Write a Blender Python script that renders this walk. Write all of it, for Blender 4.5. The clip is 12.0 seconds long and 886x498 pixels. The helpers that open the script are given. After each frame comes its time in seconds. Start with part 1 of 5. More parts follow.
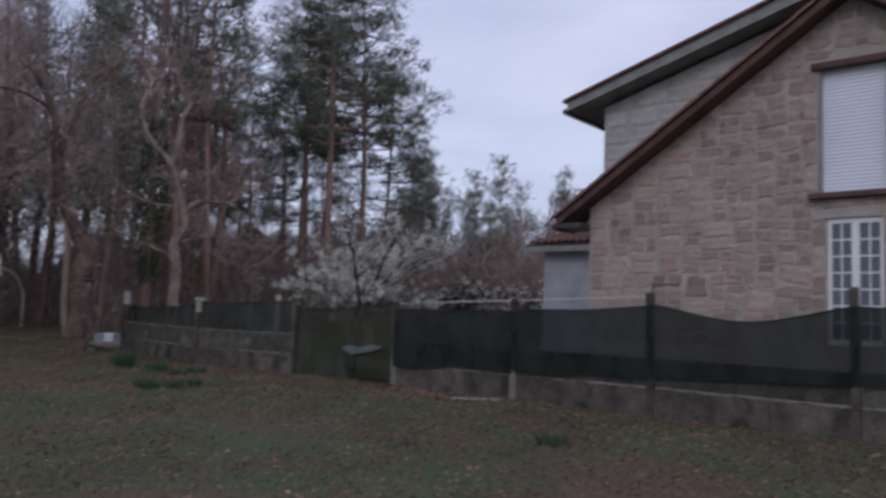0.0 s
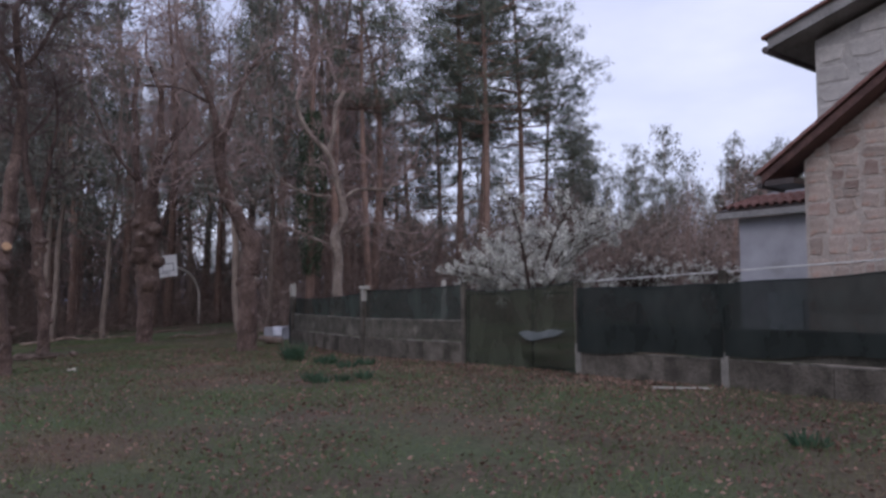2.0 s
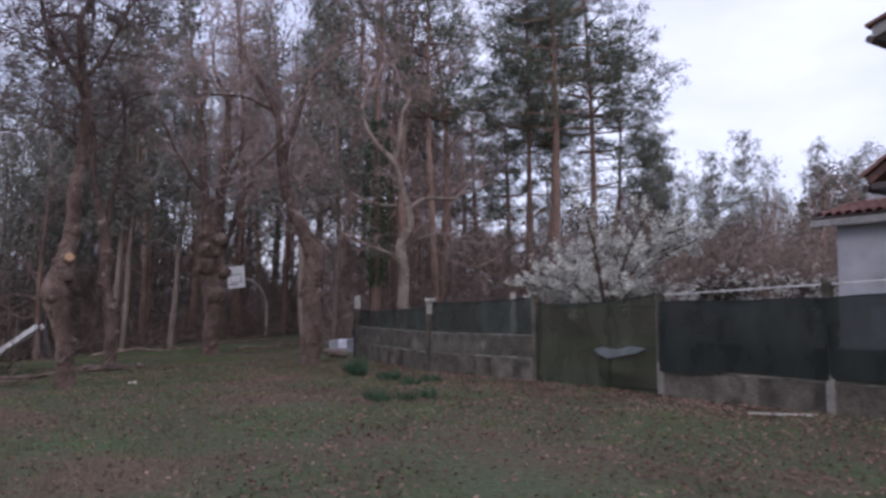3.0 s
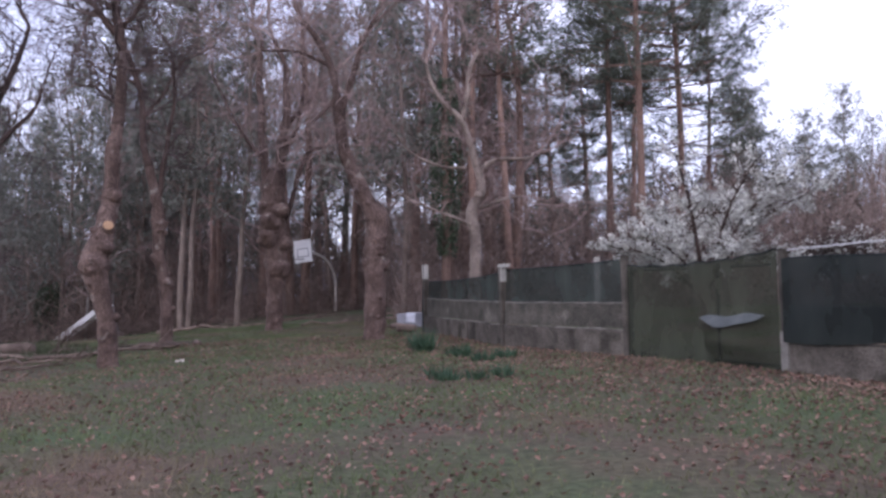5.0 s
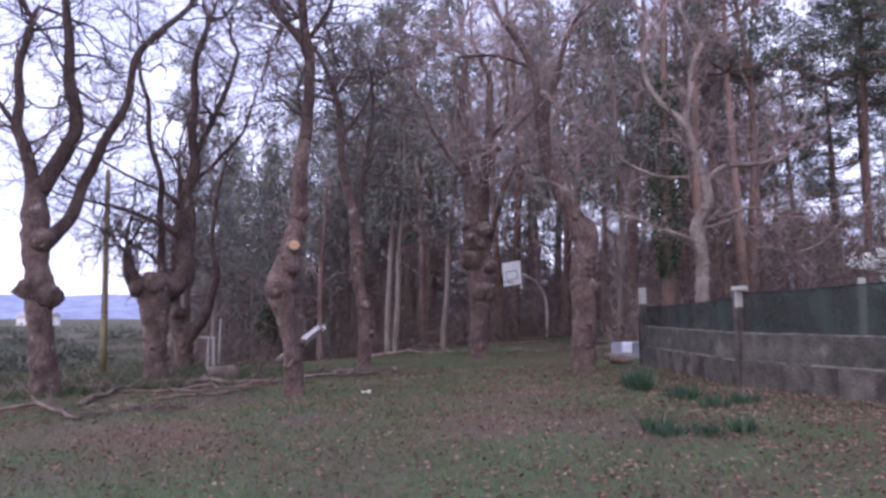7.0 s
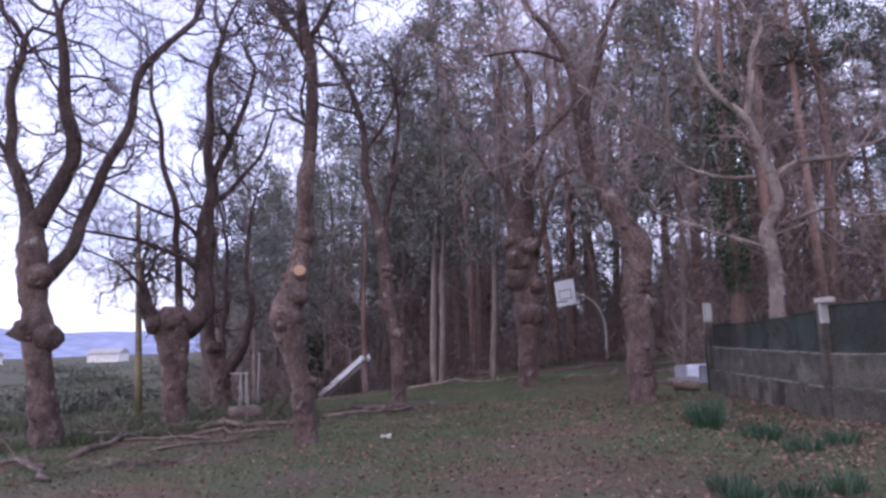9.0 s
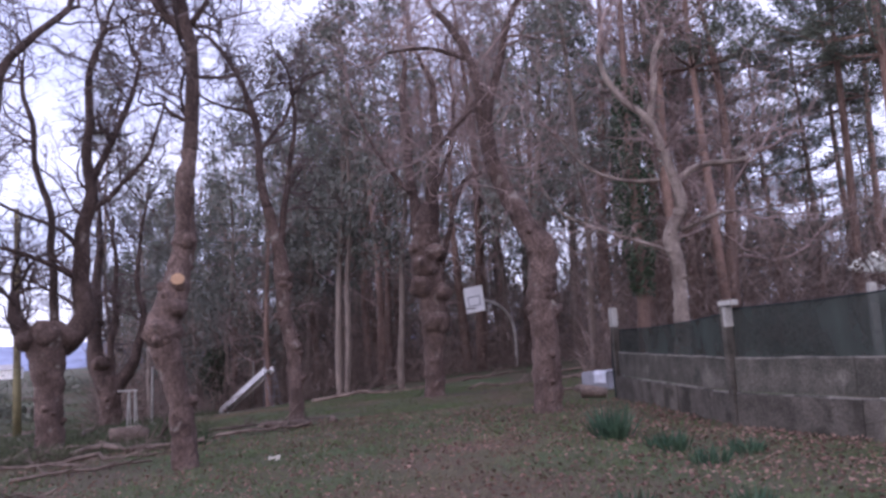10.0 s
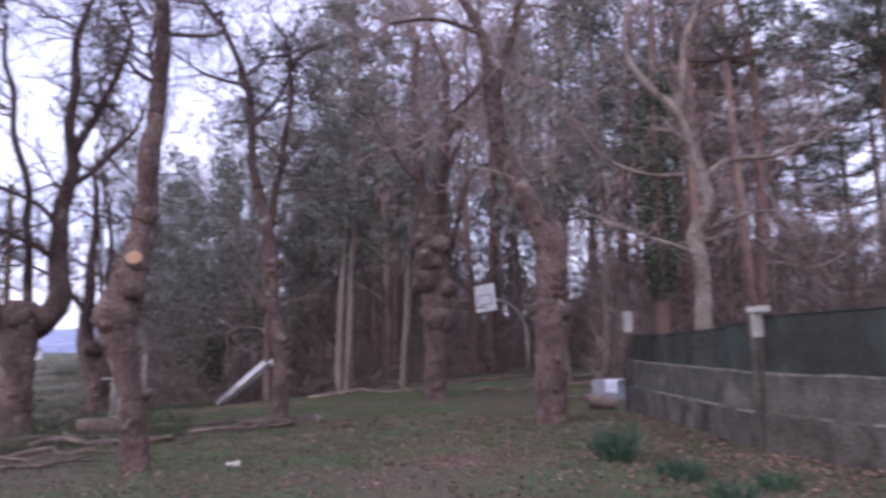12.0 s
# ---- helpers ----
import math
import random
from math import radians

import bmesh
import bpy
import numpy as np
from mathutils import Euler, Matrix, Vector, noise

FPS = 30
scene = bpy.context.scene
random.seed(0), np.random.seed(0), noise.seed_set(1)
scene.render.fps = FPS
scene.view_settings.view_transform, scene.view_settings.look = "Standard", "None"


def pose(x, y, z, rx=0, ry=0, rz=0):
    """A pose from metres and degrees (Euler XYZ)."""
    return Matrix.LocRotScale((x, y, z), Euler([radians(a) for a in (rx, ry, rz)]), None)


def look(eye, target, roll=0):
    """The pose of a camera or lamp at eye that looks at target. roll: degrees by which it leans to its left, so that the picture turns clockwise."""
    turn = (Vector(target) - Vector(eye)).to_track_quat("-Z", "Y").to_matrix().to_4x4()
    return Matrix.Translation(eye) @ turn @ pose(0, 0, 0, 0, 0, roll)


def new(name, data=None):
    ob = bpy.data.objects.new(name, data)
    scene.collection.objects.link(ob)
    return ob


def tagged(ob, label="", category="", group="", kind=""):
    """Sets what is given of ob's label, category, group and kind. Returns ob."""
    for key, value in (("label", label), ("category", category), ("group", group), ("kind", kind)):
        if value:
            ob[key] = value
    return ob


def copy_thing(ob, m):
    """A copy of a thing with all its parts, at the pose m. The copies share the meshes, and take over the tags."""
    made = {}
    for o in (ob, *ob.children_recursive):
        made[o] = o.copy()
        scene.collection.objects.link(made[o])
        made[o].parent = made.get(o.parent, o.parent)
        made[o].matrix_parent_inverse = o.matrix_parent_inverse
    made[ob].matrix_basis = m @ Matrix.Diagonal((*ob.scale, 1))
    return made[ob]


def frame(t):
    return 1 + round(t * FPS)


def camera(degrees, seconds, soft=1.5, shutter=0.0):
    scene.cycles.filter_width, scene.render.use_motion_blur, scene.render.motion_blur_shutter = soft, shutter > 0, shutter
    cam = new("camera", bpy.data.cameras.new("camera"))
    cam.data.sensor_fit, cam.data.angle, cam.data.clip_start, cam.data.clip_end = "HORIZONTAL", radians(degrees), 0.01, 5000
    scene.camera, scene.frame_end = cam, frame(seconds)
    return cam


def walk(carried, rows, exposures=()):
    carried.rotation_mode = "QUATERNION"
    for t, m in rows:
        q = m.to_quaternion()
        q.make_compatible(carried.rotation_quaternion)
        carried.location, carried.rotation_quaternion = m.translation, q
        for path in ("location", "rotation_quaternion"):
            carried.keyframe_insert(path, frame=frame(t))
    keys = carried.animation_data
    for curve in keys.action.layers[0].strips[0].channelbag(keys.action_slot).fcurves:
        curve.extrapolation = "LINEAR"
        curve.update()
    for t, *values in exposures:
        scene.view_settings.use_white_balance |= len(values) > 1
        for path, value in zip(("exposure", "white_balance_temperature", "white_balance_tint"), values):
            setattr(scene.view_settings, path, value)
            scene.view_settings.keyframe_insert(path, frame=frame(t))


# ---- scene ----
cam = camera(57.9, 12.0, soft=2.8, shutter=0.4)
PATH = [
    (0, (2.052, -8.106, 1.781), (2.268, -6.125, 1.958), 2.1),
    (0.5, (1.89, -7.713, 1.687), (1.896, -5.717, 1.811), 1.2),
    (1, (1.823, -7.209, 1.688), (1.679, -5.222, 1.865), 0.3),
    (1.5, (1.792, -6.77, 1.687), (1.574, -4.796, 1.919), -0.7),
    (2, (1.658, -6.366, 1.67), (1.495, -4.378, 1.809), 0.0),
    (2.5, (1.583, -5.942, 1.702), (1.411, -3.953, 1.817), -0.4),
    (3, (1.564, -5.436, 1.715), (1.232, -3.471, 1.882), 0.3),
    (5, (1.234, -3.36, 1.543), (0.718, -1.431, 1.652), -0.6),
    (5.5, (1.129, -2.819, 1.579), (0.528, -0.914, 1.683), -0.9),
    (6, (1.03, -2.259, 1.606), (0.189, -0.448, 1.721), -0.6),
    (6.5, (0.869, -1.744, 1.607), (-0.07, 0.015, 1.76), 0.2),
    (7, (0.733, -1.242, 1.591), (-0.28, 0.474, 1.762), 0.0),
    (9, (0.234, 0.762, 1.687), (-0.904, 2.391, 1.918), -2.0),
    (9.5, (0.119, 1.197, 1.722), (-0.909, 2.897, 1.957), -2.6),
    (10, (0.05, 1.586, 1.723), (-0.905, 3.326, 1.963), -3.2),
    (10.5, (0.05, 1.907, 1.722), (-0.821, 3.69, 1.97), -2.9),
    (11, (-0.037, 2.262, 1.714), (-0.766, 4.108, 1.96), -2.3),
    (11.5, (-0.158, 2.655, 1.706), (-0.911, 4.493, 1.941), -1.7),
    (12, (-0.278, 3.066, 1.714), (-1.283, 4.779, 1.954), -0.8),
]
walk(cam, [(t, look(eye, target, roll)) for t, eye, target, roll in PATH],
     exposures=[(0, -0.28, 5950, 15), (1.5, 0.06, 6050, 17), (2, 0.06, 6000, 18), (3, 0.34, 6050, 19), (5, 0.8, 5950, 23), (7, 0.95, 5750, 29), (9.5, 0.78, 5700, 30), (10.5, 0.86, 5900, 31), (12, 0.95, 5850, 30)])

# ---- world, sun ----
world = bpy.data.worlds.new("overcast_evening")
scene.world = world
world.use_nodes = True
wn, wl = world.node_tree.nodes, world.node_tree.links
wn.clear()
sky = wn.new("ShaderNodeTexSky")
sky.sky_type = 'NISHITA'
sky.sun_disc = False
sky.sun_elevation = radians(24)
sky.sun_rotation = radians(150)
sky.air_density, sky.dust_density = 1.0, 2.0
wco = wn.new("ShaderNodeTexCoord")
wmap = wn.new("ShaderNodeMapping")
wmap.inputs["Scale"].default_value = (1.0, 1.0, 2.6)
cloud = wn.new("ShaderNodeTexNoise")
cloud.inputs["Scale"].default_value = 2.2
cloud.inputs["Detail"].default_value = 5
cramp = wn.new("ShaderNodeValToRGB")
cramp.color_ramp.elements[0].position, cramp.color_ramp.elements[1].position = 0.32, 0.68
cramp.color_ramp.elements[0].color = (4.6, 4.9, 6.3, 1)
cramp.color_ramp.elements[1].color = (7.6, 7.7, 8.6, 1)
wmix = wn.new("ShaderNodeMix")
wmix.data_type = 'RGBA'
wmix.inputs["Factor"].default_value = 0.8
bg = wn.new("ShaderNodeBackground")
bg.inputs["Strength"].default_value = 0.13
wout = wn.new("ShaderNodeOutputWorld")
wl.new(wco.outputs["Generated"], wmap.inputs["Vector"])
wl.new(wmap.outputs["Vector"], cloud.inputs["Vector"])
wl.new(cloud.outputs["Fac"], cramp.inputs["Fac"])
wl.new(sky.outputs["Color"], wmix.inputs["A"])
wl.new(cramp.outputs["Color"], wmix.inputs["B"])
wl.new(wmix.outputs["Result"], bg.inputs["Color"])
wl.new(bg.outputs["Background"], wout.inputs["Surface"])
sun = new("sun", bpy.data.lights.new("sun", 'SUN'))
sun.data.energy, sun.data.angle, sun.data.color = 0.6, radians(25), (1.0, 0.95, 0.9)
sun.matrix_world = look((-30, -40, 40), (0, 10, 0))


# ---- materials ----
def mat(name, c1, c2, scale=3.0, fine=30.0, rough=0.85, bump=0.25, stain=None, stain_scale=0.8, stain_at=0.55,
        vary=0.0, island=False, metal=0.0, stretch=(1, 1, 1), spec=0.3, coords="Object", grain=0.28):
    m = bpy.data.materials.new(name)
    m.use_nodes = True
    n, l = m.node_tree.nodes, m.node_tree.links
    b = n["Principled BSDF"]
    co = n.new("ShaderNodeTexCoord")
    mp = n.new("ShaderNodeMapping")
    mp.inputs["Scale"].default_value = stretch
    l.new(co.outputs[coords], mp.inputs["Vector"])
    big = n.new("ShaderNodeTexNoise")
    big.inputs["Scale"].default_value, big.inputs["Detail"].default_value = scale, 5
    small = n.new("ShaderNodeTexNoise")
    small.inputs["Scale"].default_value, small.inputs["Detail"].default_value = fine, 4
    for t in (big, small):
        l.new(mp.outputs["Vector"], t.inputs["Vector"])
    ramp = n.new("ShaderNodeValToRGB")
    e = ramp.color_ramp.elements
    e[0].position, e[1].position = 0.33, 0.67
    e[0].color, e[1].color = (*c1, 1), (*c2, 1)
    l.new(big.outputs["Fac"], ramp.inputs["Fac"])
    out = ramp.outputs["Color"]
    if stain:
        sn = n.new("ShaderNodeTexNoise")
        sn.inputs["Scale"].default_value, sn.inputs["Detail"].default_value = stain_scale, 7
        l.new(mp.outputs["Vector"], sn.inputs["Vector"])
        sr = n.new("ShaderNodeMapRange")
        sr.inputs["From Min"].default_value, sr.inputs["From Max"].default_value = stain_at, stain_at + 0.12
        l.new(sn.outputs["Fac"], sr.inputs["Value"])
        mx = n.new("ShaderNodeMix")
        mx.data_type = 'RGBA'
        mx.inputs["B"].default_value = (*stain, 1)
        l.new(sr.outputs["Result"], mx.inputs["Factor"])
        l.new(out, mx.inputs["A"])
        out = mx.outputs["Result"]
    hs = n.new("ShaderNodeHueSaturation")
    vr = n.new("ShaderNodeMapRange")
    vr.inputs["From Min"].default_value, vr.inputs["From Max"].default_value = 0.25, 0.75
    vr.inputs["To Min"].default_value, vr.inputs["To Max"].default_value = 1 - grain, 1 + grain
    l.new(small.outputs["Fac"], vr.inputs["Value"])
    value = vr.outputs["Result"]
    if vary:
        if island:
            rn = n.new("ShaderNodeNewGeometry").outputs["Random Per Island"]
        else:
            rn = n.new("ShaderNodeObjectInfo").outputs["Random"]
        rr = n.new("ShaderNodeMapRange")
        rr.inputs["To Min"].default_value, rr.inputs["To Max"].default_value = 1 - vary, 1 + vary
        l.new(rn, rr.inputs["Value"])
        mul = n.new("ShaderNodeMath")
        mul.operation = 'MULTIPLY'
        l.new(value, mul.inputs[0])
        l.new(rr.outputs["Result"], mul.inputs[1])
        value = mul.outputs["Value"]
    l.new(value, hs.inputs["Value"])
    l.new(out, hs.inputs["Color"])
    l.new(hs.outputs["Color"], b.inputs["Base Color"])
    b.inputs["Roughness"].default_value, b.inputs["Metallic"].default_value = rough, metal
    b.inputs["Specular IOR Level"].default_value = spec
    if bump:
        bp = n.new("ShaderNodeBump")
        bp.inputs["Strength"].default_value, bp.inputs["Distance"].default_value = bump, 0.03
        l.new(small.outputs["Fac"], bp.inputs["Height"])
        l.new(bp.outputs["Normal"], b.inputs["Normal"])
    return m


M_GRASS = mat("meadow_soil", (0.082, 0.058, 0.042), (0.058, 0.082, 0.036), 0.55, 14, 0.95, 0.6, stain=(0.1, 0.066, 0.046), stain_scale=0.3, stain_at=0.53, grain=0.45)
M_BLADE = mat("grass_blades", (0.07, 0.106, 0.042), (0.115, 0.138, 0.06), 0.5, 5, 0.8, 0, stain=(0.16, 0.124, 0.08), stain_scale=0.32, stain_at=0.51, vary=0.3, island=True)
M_LEAF = mat("fallen_oak_leaves", (0.11, 0.062, 0.047), (0.21, 0.137, 0.107), 1.0, 20, 0.8, 0, vary=0.6, island=True)
M_FIELD = mat("field_blades", (0.045, 0.065, 0.03), (0.085, 0.09, 0.052), 0.3, 5, 0.85, 0, vary=0.35, island=True)
M_LILY = mat("clump_leaves", (0.03, 0.068, 0.04), (0.06, 0.105, 0.058), 3, 20, 0.6, 0, vary=0.3, island=True)
M_PALE = mat("pale_bark", (0.14, 0.11, 0.092), (0.35, 0.29, 0.245), 2.2, 22, 0.9, 0.8, stain=(0.085, 0.062, 0.05), stain_scale=1.6, stain_at=0.53, stretch=(1, 1, 0.5))


def bark(name, dark, mid, pale, pale_at):
    """Rough bark: broad colour patches, dark fissures and lichen flecks."""
    m = mat(name, dark, mid, 3.0, 30, 0.95, 0.9, stain=pale, stain_scale=4.5, stain_at=pale_at, stretch=(1, 1, 0.6), grain=0.4)
    n, l = m.node_tree.nodes, m.node_tree.links
    b = n["Principled BSDF"]
    vor = n.new("ShaderNodeTexVoronoi")
    vor.feature = 'DISTANCE_TO_EDGE'
    vor.inputs["Scale"].default_value = 9
    warp = n.new("ShaderNodeTexNoise")
    warp.inputs["Scale"].default_value, warp.inputs["Detail"].default_value = 6, 4
    mp = n["Mapping"]
    l.new(mp.outputs["Vector"], warp.inputs["Vector"])
    mixv = n.new("ShaderNodeVectorMath")
    mixv.operation = 'MULTIPLY_ADD'
    mixv.inputs[1].default_value = (0.25, 0.25, 0.25)
    l.new(warp.outputs["Color"], mixv.inputs[0])
    l.new(mp.outputs["Vector"], mixv.inputs[2])
    l.new(mixv.outputs["Vector"], vor.inputs["Vector"])
    cr = n.new("ShaderNodeMapRange")
    cr.inputs["From Min"].default_value, cr.inputs["From Max"].default_value = 0.0, 0.16
    cr.inputs["To Min"].default_value, cr.inputs["To Max"].default_value = 0.72, 1.0
    l.new(vor.outputs["Distance"], cr.inputs["Value"])
    mul = n.new("ShaderNodeMix")
    mul.data_type, mul.blend_type = 'RGBA', 'MULTIPLY'
    mul.inputs["Factor"].default_value = 1.0
    l.new(n["Hue/Saturation/Value"].outputs["Color"], mul.inputs["A"])
    l.new(cr.outputs["Result"], mul.inputs["B"])
    l.new(mul.outputs["Result"], b.inputs["Base Color"])
    bump = n.new("ShaderNodeBump")
    bump.inputs["Strength"].default_value, bump.inputs["Distance"].default_value = 0.8, 0.03
    l.new(cr.outputs["Result"], bump.inputs["Height"])
    l.new(n["Bump"].outputs["Normal"], bump.inputs["Normal"])
    l.new(bump.outputs["Normal"], b.inputs["Normal"])
    return m


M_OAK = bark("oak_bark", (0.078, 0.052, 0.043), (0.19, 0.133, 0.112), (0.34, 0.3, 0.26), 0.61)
# Limb bark: naturally darker, with backlit darkening also put into the colour.
M_BACKLITLIMB = bark("dark_backlit_limb_bark", (0.06, 0.041, 0.035), (0.142, 0.1, 0.085), (0.24, 0.2, 0.17), 0.62)
M_TWIG = mat("oak_twigs", (0.2, 0.145, 0.13), (0.35, 0.265, 0.24), 0.8, 6, 0.95, 0, vary=0.35, island=True)
# Darker twig copy for trees against the sky; silhouette darkening is in the colour.
M_BACKLITTWIG = mat("backlit_oak_twigs", (0.07, 0.052, 0.048), (0.15, 0.112, 0.102), 0.8, 6, 0.95, 0, vary=0.35, island=True)
M_PINEBARK = mat("pine_bark", (0.13, 0.085, 0.068), (0.27, 0.18, 0.145), 1.5, 18, 0.95, 0.8, vary=0.35, stretch=(1, 1, 0.35))
M_EUCBARK = mat("eucalyptus_bark", (0.13, 0.1, 0.083), (0.29, 0.235, 0.197), 1.2, 12, 0.85, 0.5, vary=0.35, stretch=(1, 1, 0.25))
M_NEEDLE = mat("pine_needles", (0.07, 0.085, 0.065), (0.132, 0.148, 0.11), 0.5, 5, 0.75, 0, vary=0.35, island=True)
M_EUCLEAF = mat("eucalyptus_leaves", (0.122, 0.13, 0.11), (0.21, 0.216, 0.18), 0.5, 5, 0.6, 0, vary=0.4, island=True)
M_IVY = mat("ivy_leaves", (0.03, 0.055, 0.03), (0.055, 0.085, 0.045), 1, 9, 0.5, 0, vary=0.35, island=True)
M_BRUSH = mat("dry_brush", (0.15, 0.112, 0.097), (0.26, 0.2, 0.172), 0.5, 5, 0.95, 0, vary=0.4, island=True)
M_BLOSSOM = mat("white_blossom", (0.44, 0.44, 0.39), (0.74, 0.74, 0.68), 2, 9, 0.7, 0, vary=0.22, island=True)
M_CUT = mat("cut_wood", (0.28, 0.17, 0.095), (0.38, 0.24, 0.14), 6, 50, 0.8, 0.2)
M_LOG = mat("dead_wood", (0.09, 0.066, 0.054), (0.21, 0.16, 0.13), 3, 25, 0.9, 0.6, vary=0.3)
M_CONC = mat("weathered_concrete", (0.055, 0.048, 0.039), (0.118, 0.104, 0.086), 2.6, 30, 0.95, 0.9, stain=(0.038, 0.034, 0.026), stain_scale=2.2, stain_at=0.52, vary=0.2, stretch=(1, 1, 0.8), grain=0.34)
M_CONC2 = mat("mossy_concrete", (0.044, 0.043, 0.034), (0.098, 0.089, 0.073), 2.8, 30, 0.95, 0.9, stain=(0.15, 0.136, 0.113), stain_scale=1.8, stain_at=0.56, vary=0.24, stretch=(1, 1, 0.9), grain=0.34)
M_LEDGE = mat("pale_slab_edge", (0.1, 0.092, 0.078), (0.19, 0.175, 0.15), 5, 30, 0.95, 0.6, stain=(0.06, 0.055, 0.045), stain_scale=3, stain_at=0.5)
M_CONCW = mat("pale_concrete", (0.3, 0.29, 0.26), (0.45, 0.43, 0.39), 3, 30, 0.9, 0.3, stain=(0.16, 0.15, 0.13), stain_scale=3, stain_at=0.58)
M_CONCM = mat("worn_concrete", (0.15, 0.142, 0.125), (0.24, 0.225, 0.2), 3, 30, 0.9, 0.4, stain=(0.09, 0.085, 0.07), stain_scale=4, stain_at=0.56)
M_NETEDGE = mat("net_hem", (0.008, 0.014, 0.014), (0.014, 0.02, 0.02), 5, 40, 0.8, 0.2)
M_STONE = mat("rubble_stone", (0.27, 0.214, 0.185), (0.44, 0.362, 0.312), 2.2, 20, 0.92, 0.8, stain=(0.36, 0.235, 0.19), stain_scale=1.3, stain_at=0.56, vary=0.2)
M_STONERED = mat("reddish_stone", (0.25, 0.175, 0.15), (0.37, 0.285, 0.245), 1.8, 20, 0.92, 0.7, stain=(0.3, 0.25, 0.22), stain_scale=2, stain_at=0.58, vary=0.22)
M_MORTAR = mat("lime_mortar", (0.32, 0.275, 0.24), (0.43, 0.375, 0.33), 2, 40, 0.95, 0.6)
M_GRANITE = mat("granite_block", (0.36, 0.34, 0.32), (0.48, 0.45, 0.42), 3, 35, 0.9, 0.3, vary=0.1)
M_STUCCO = mat("grey_render", (0.3, 0.3, 0.32), (0.4, 0.4, 0.43), 1.5, 30, 0.95, 0.2, grain=0.1, stain=(0.24, 0.24, 0.24), stain_scale=0.9, stain_at=0.6)
M_TILE = mat("clay_tile", (0.11, 0.055, 0.047), (0.19, 0.095, 0.078), 4, 30, 0.9, 0.4, stain=(0.07, 0.055, 0.05), stain_scale=3, stain_at=0.58, vary=0.2)
M_FASCIA = mat("grey_fascia", (0.2, 0.19, 0.185), (0.28, 0.27, 0.26), 3, 25, 0.8, 0.2)
M_GUTTER = mat("dark_gutter_soffit_shade", (0.05, 0.04, 0.04), (0.075, 0.06, 0.055), 4, 25, 0.5, 0.1)
M_SHUTTER = mat("white_shutter", (0.66, 0.68, 0.74), (0.72, 0.74, 0.79), 0.8, 20, 0.5, 0.03, grain=0.03)
M_BROWN = mat("brown_painted_wood", (0.07, 0.038, 0.034), (0.12, 0.065, 0.055), 3, 25, 0.7, 0.2)
M_WHITE = mat("white_paint", (0.72, 0.72, 0.72), (0.8, 0.8, 0.8), 3, 30, 0.5, 0.1, grain=0.06, stain=(0.5, 0.48, 0.44), stain_scale=2, stain_at=0.66)
M_DARK = mat("painted_unlit_room", (0.02, 0.02, 0.025), (0.035, 0.035, 0.04), 2, 10, 0.9, 0)
M_STEEL = mat("painted_steel", (0.45, 0.45, 0.44), (0.58, 0.57, 0.55), 3, 40, 0.45, 0.1, stain=(0.25, 0.2, 0.16), stain_scale=3, stain_at=0.64)
M_CREAM = mat("cream_paint", (0.55, 0.53, 0.48), (0.68, 0.65, 0.6), 3, 40, 0.45, 0.1, stain=(0.3, 0.24, 0.19), stain_scale=3, stain_at=0.66)
M_LINE = mat("faded_line", (0.2, 0.2, 0.22), (0.3, 0.3, 0.32), 6, 30, 0.6, 0)
M_BLACK = mat("black_line", (0.03, 0.03, 0.035), (0.05, 0.05, 0.05), 3, 30, 0.6, 0)
M_CREOSOTE = mat("weathered_pole", (0.14, 0.12, 0.07), (0.24, 0.2, 0.12), 2, 20, 0.9, 0.4, stretch=(1, 1, 0.2))
# Hill colour: the blue is distance haze painted into the surface.
M_HILL = mat("haze_painted_hill", (0.22, 0.25, 0.37), (0.27, 0.3, 0.42), 0.01, 0.05, 1.0, 0)
M_PLASTIC = mat("white_plastic", (0.45, 0.47, 0.53), (0.58, 0.59, 0.64), 4, 30, 0.4, 0.2)
M_GREYDOOR = mat("grey_blue_paint", (0.36, 0.4, 0.43), (0.46, 0.5, 0.53), 2, 25, 0.6, 0.1)
M_GREYBOX = mat("grey_plastic", (0.2, 0.2, 0.22), (0.28, 0.28, 0.3), 4, 30, 0.5, 0.1)
M_PAPER = mat("scrap_paper", (0.36, 0.33, 0.27), (0.52, 0.48, 0.4), 5, 30, 0.8, 0.2)
M_ROOF2 = mat("far_roof", (0.32, 0.3, 0.3), (0.42, 0.4, 0.39), 1, 8, 0.9, 0)
M_WALL2 = mat("far_white_wall", (0.7, 0.68, 0.64), (0.8, 0.78, 0.74), 0.5, 5, 0.9, 0)
M_SCRUB = mat("wood_scrub", (0.085, 0.078, 0.066), (0.15, 0.13, 0.108), 0.3, 3, 0.9, 0, vary=0.35, island=True)
M_HEDGE = mat("far_hedge", (0.07, 0.08, 0.06), (0.12, 0.125, 0.095), 0.3, 3, 0.9, 0, vary=0.3, island=True)
M_YELLOW = mat("mossy_pole_foot", (0.13, 0.115, 0.06), (0.19, 0.165, 0.085), 3, 20, 0.9, 0.2)


def glass(name):
    m = bpy.data.materials.new(name)
    m.use_nodes = True
    b = m.node_tree.nodes["Principled BSDF"]
    b.inputs["Base Color"].default_value = (0.08, 0.09, 0.11, 1)
    b.inputs["Roughness"].default_value = 0.08
    b.inputs["Specular IOR Level"].default_value = 0.6
    return m


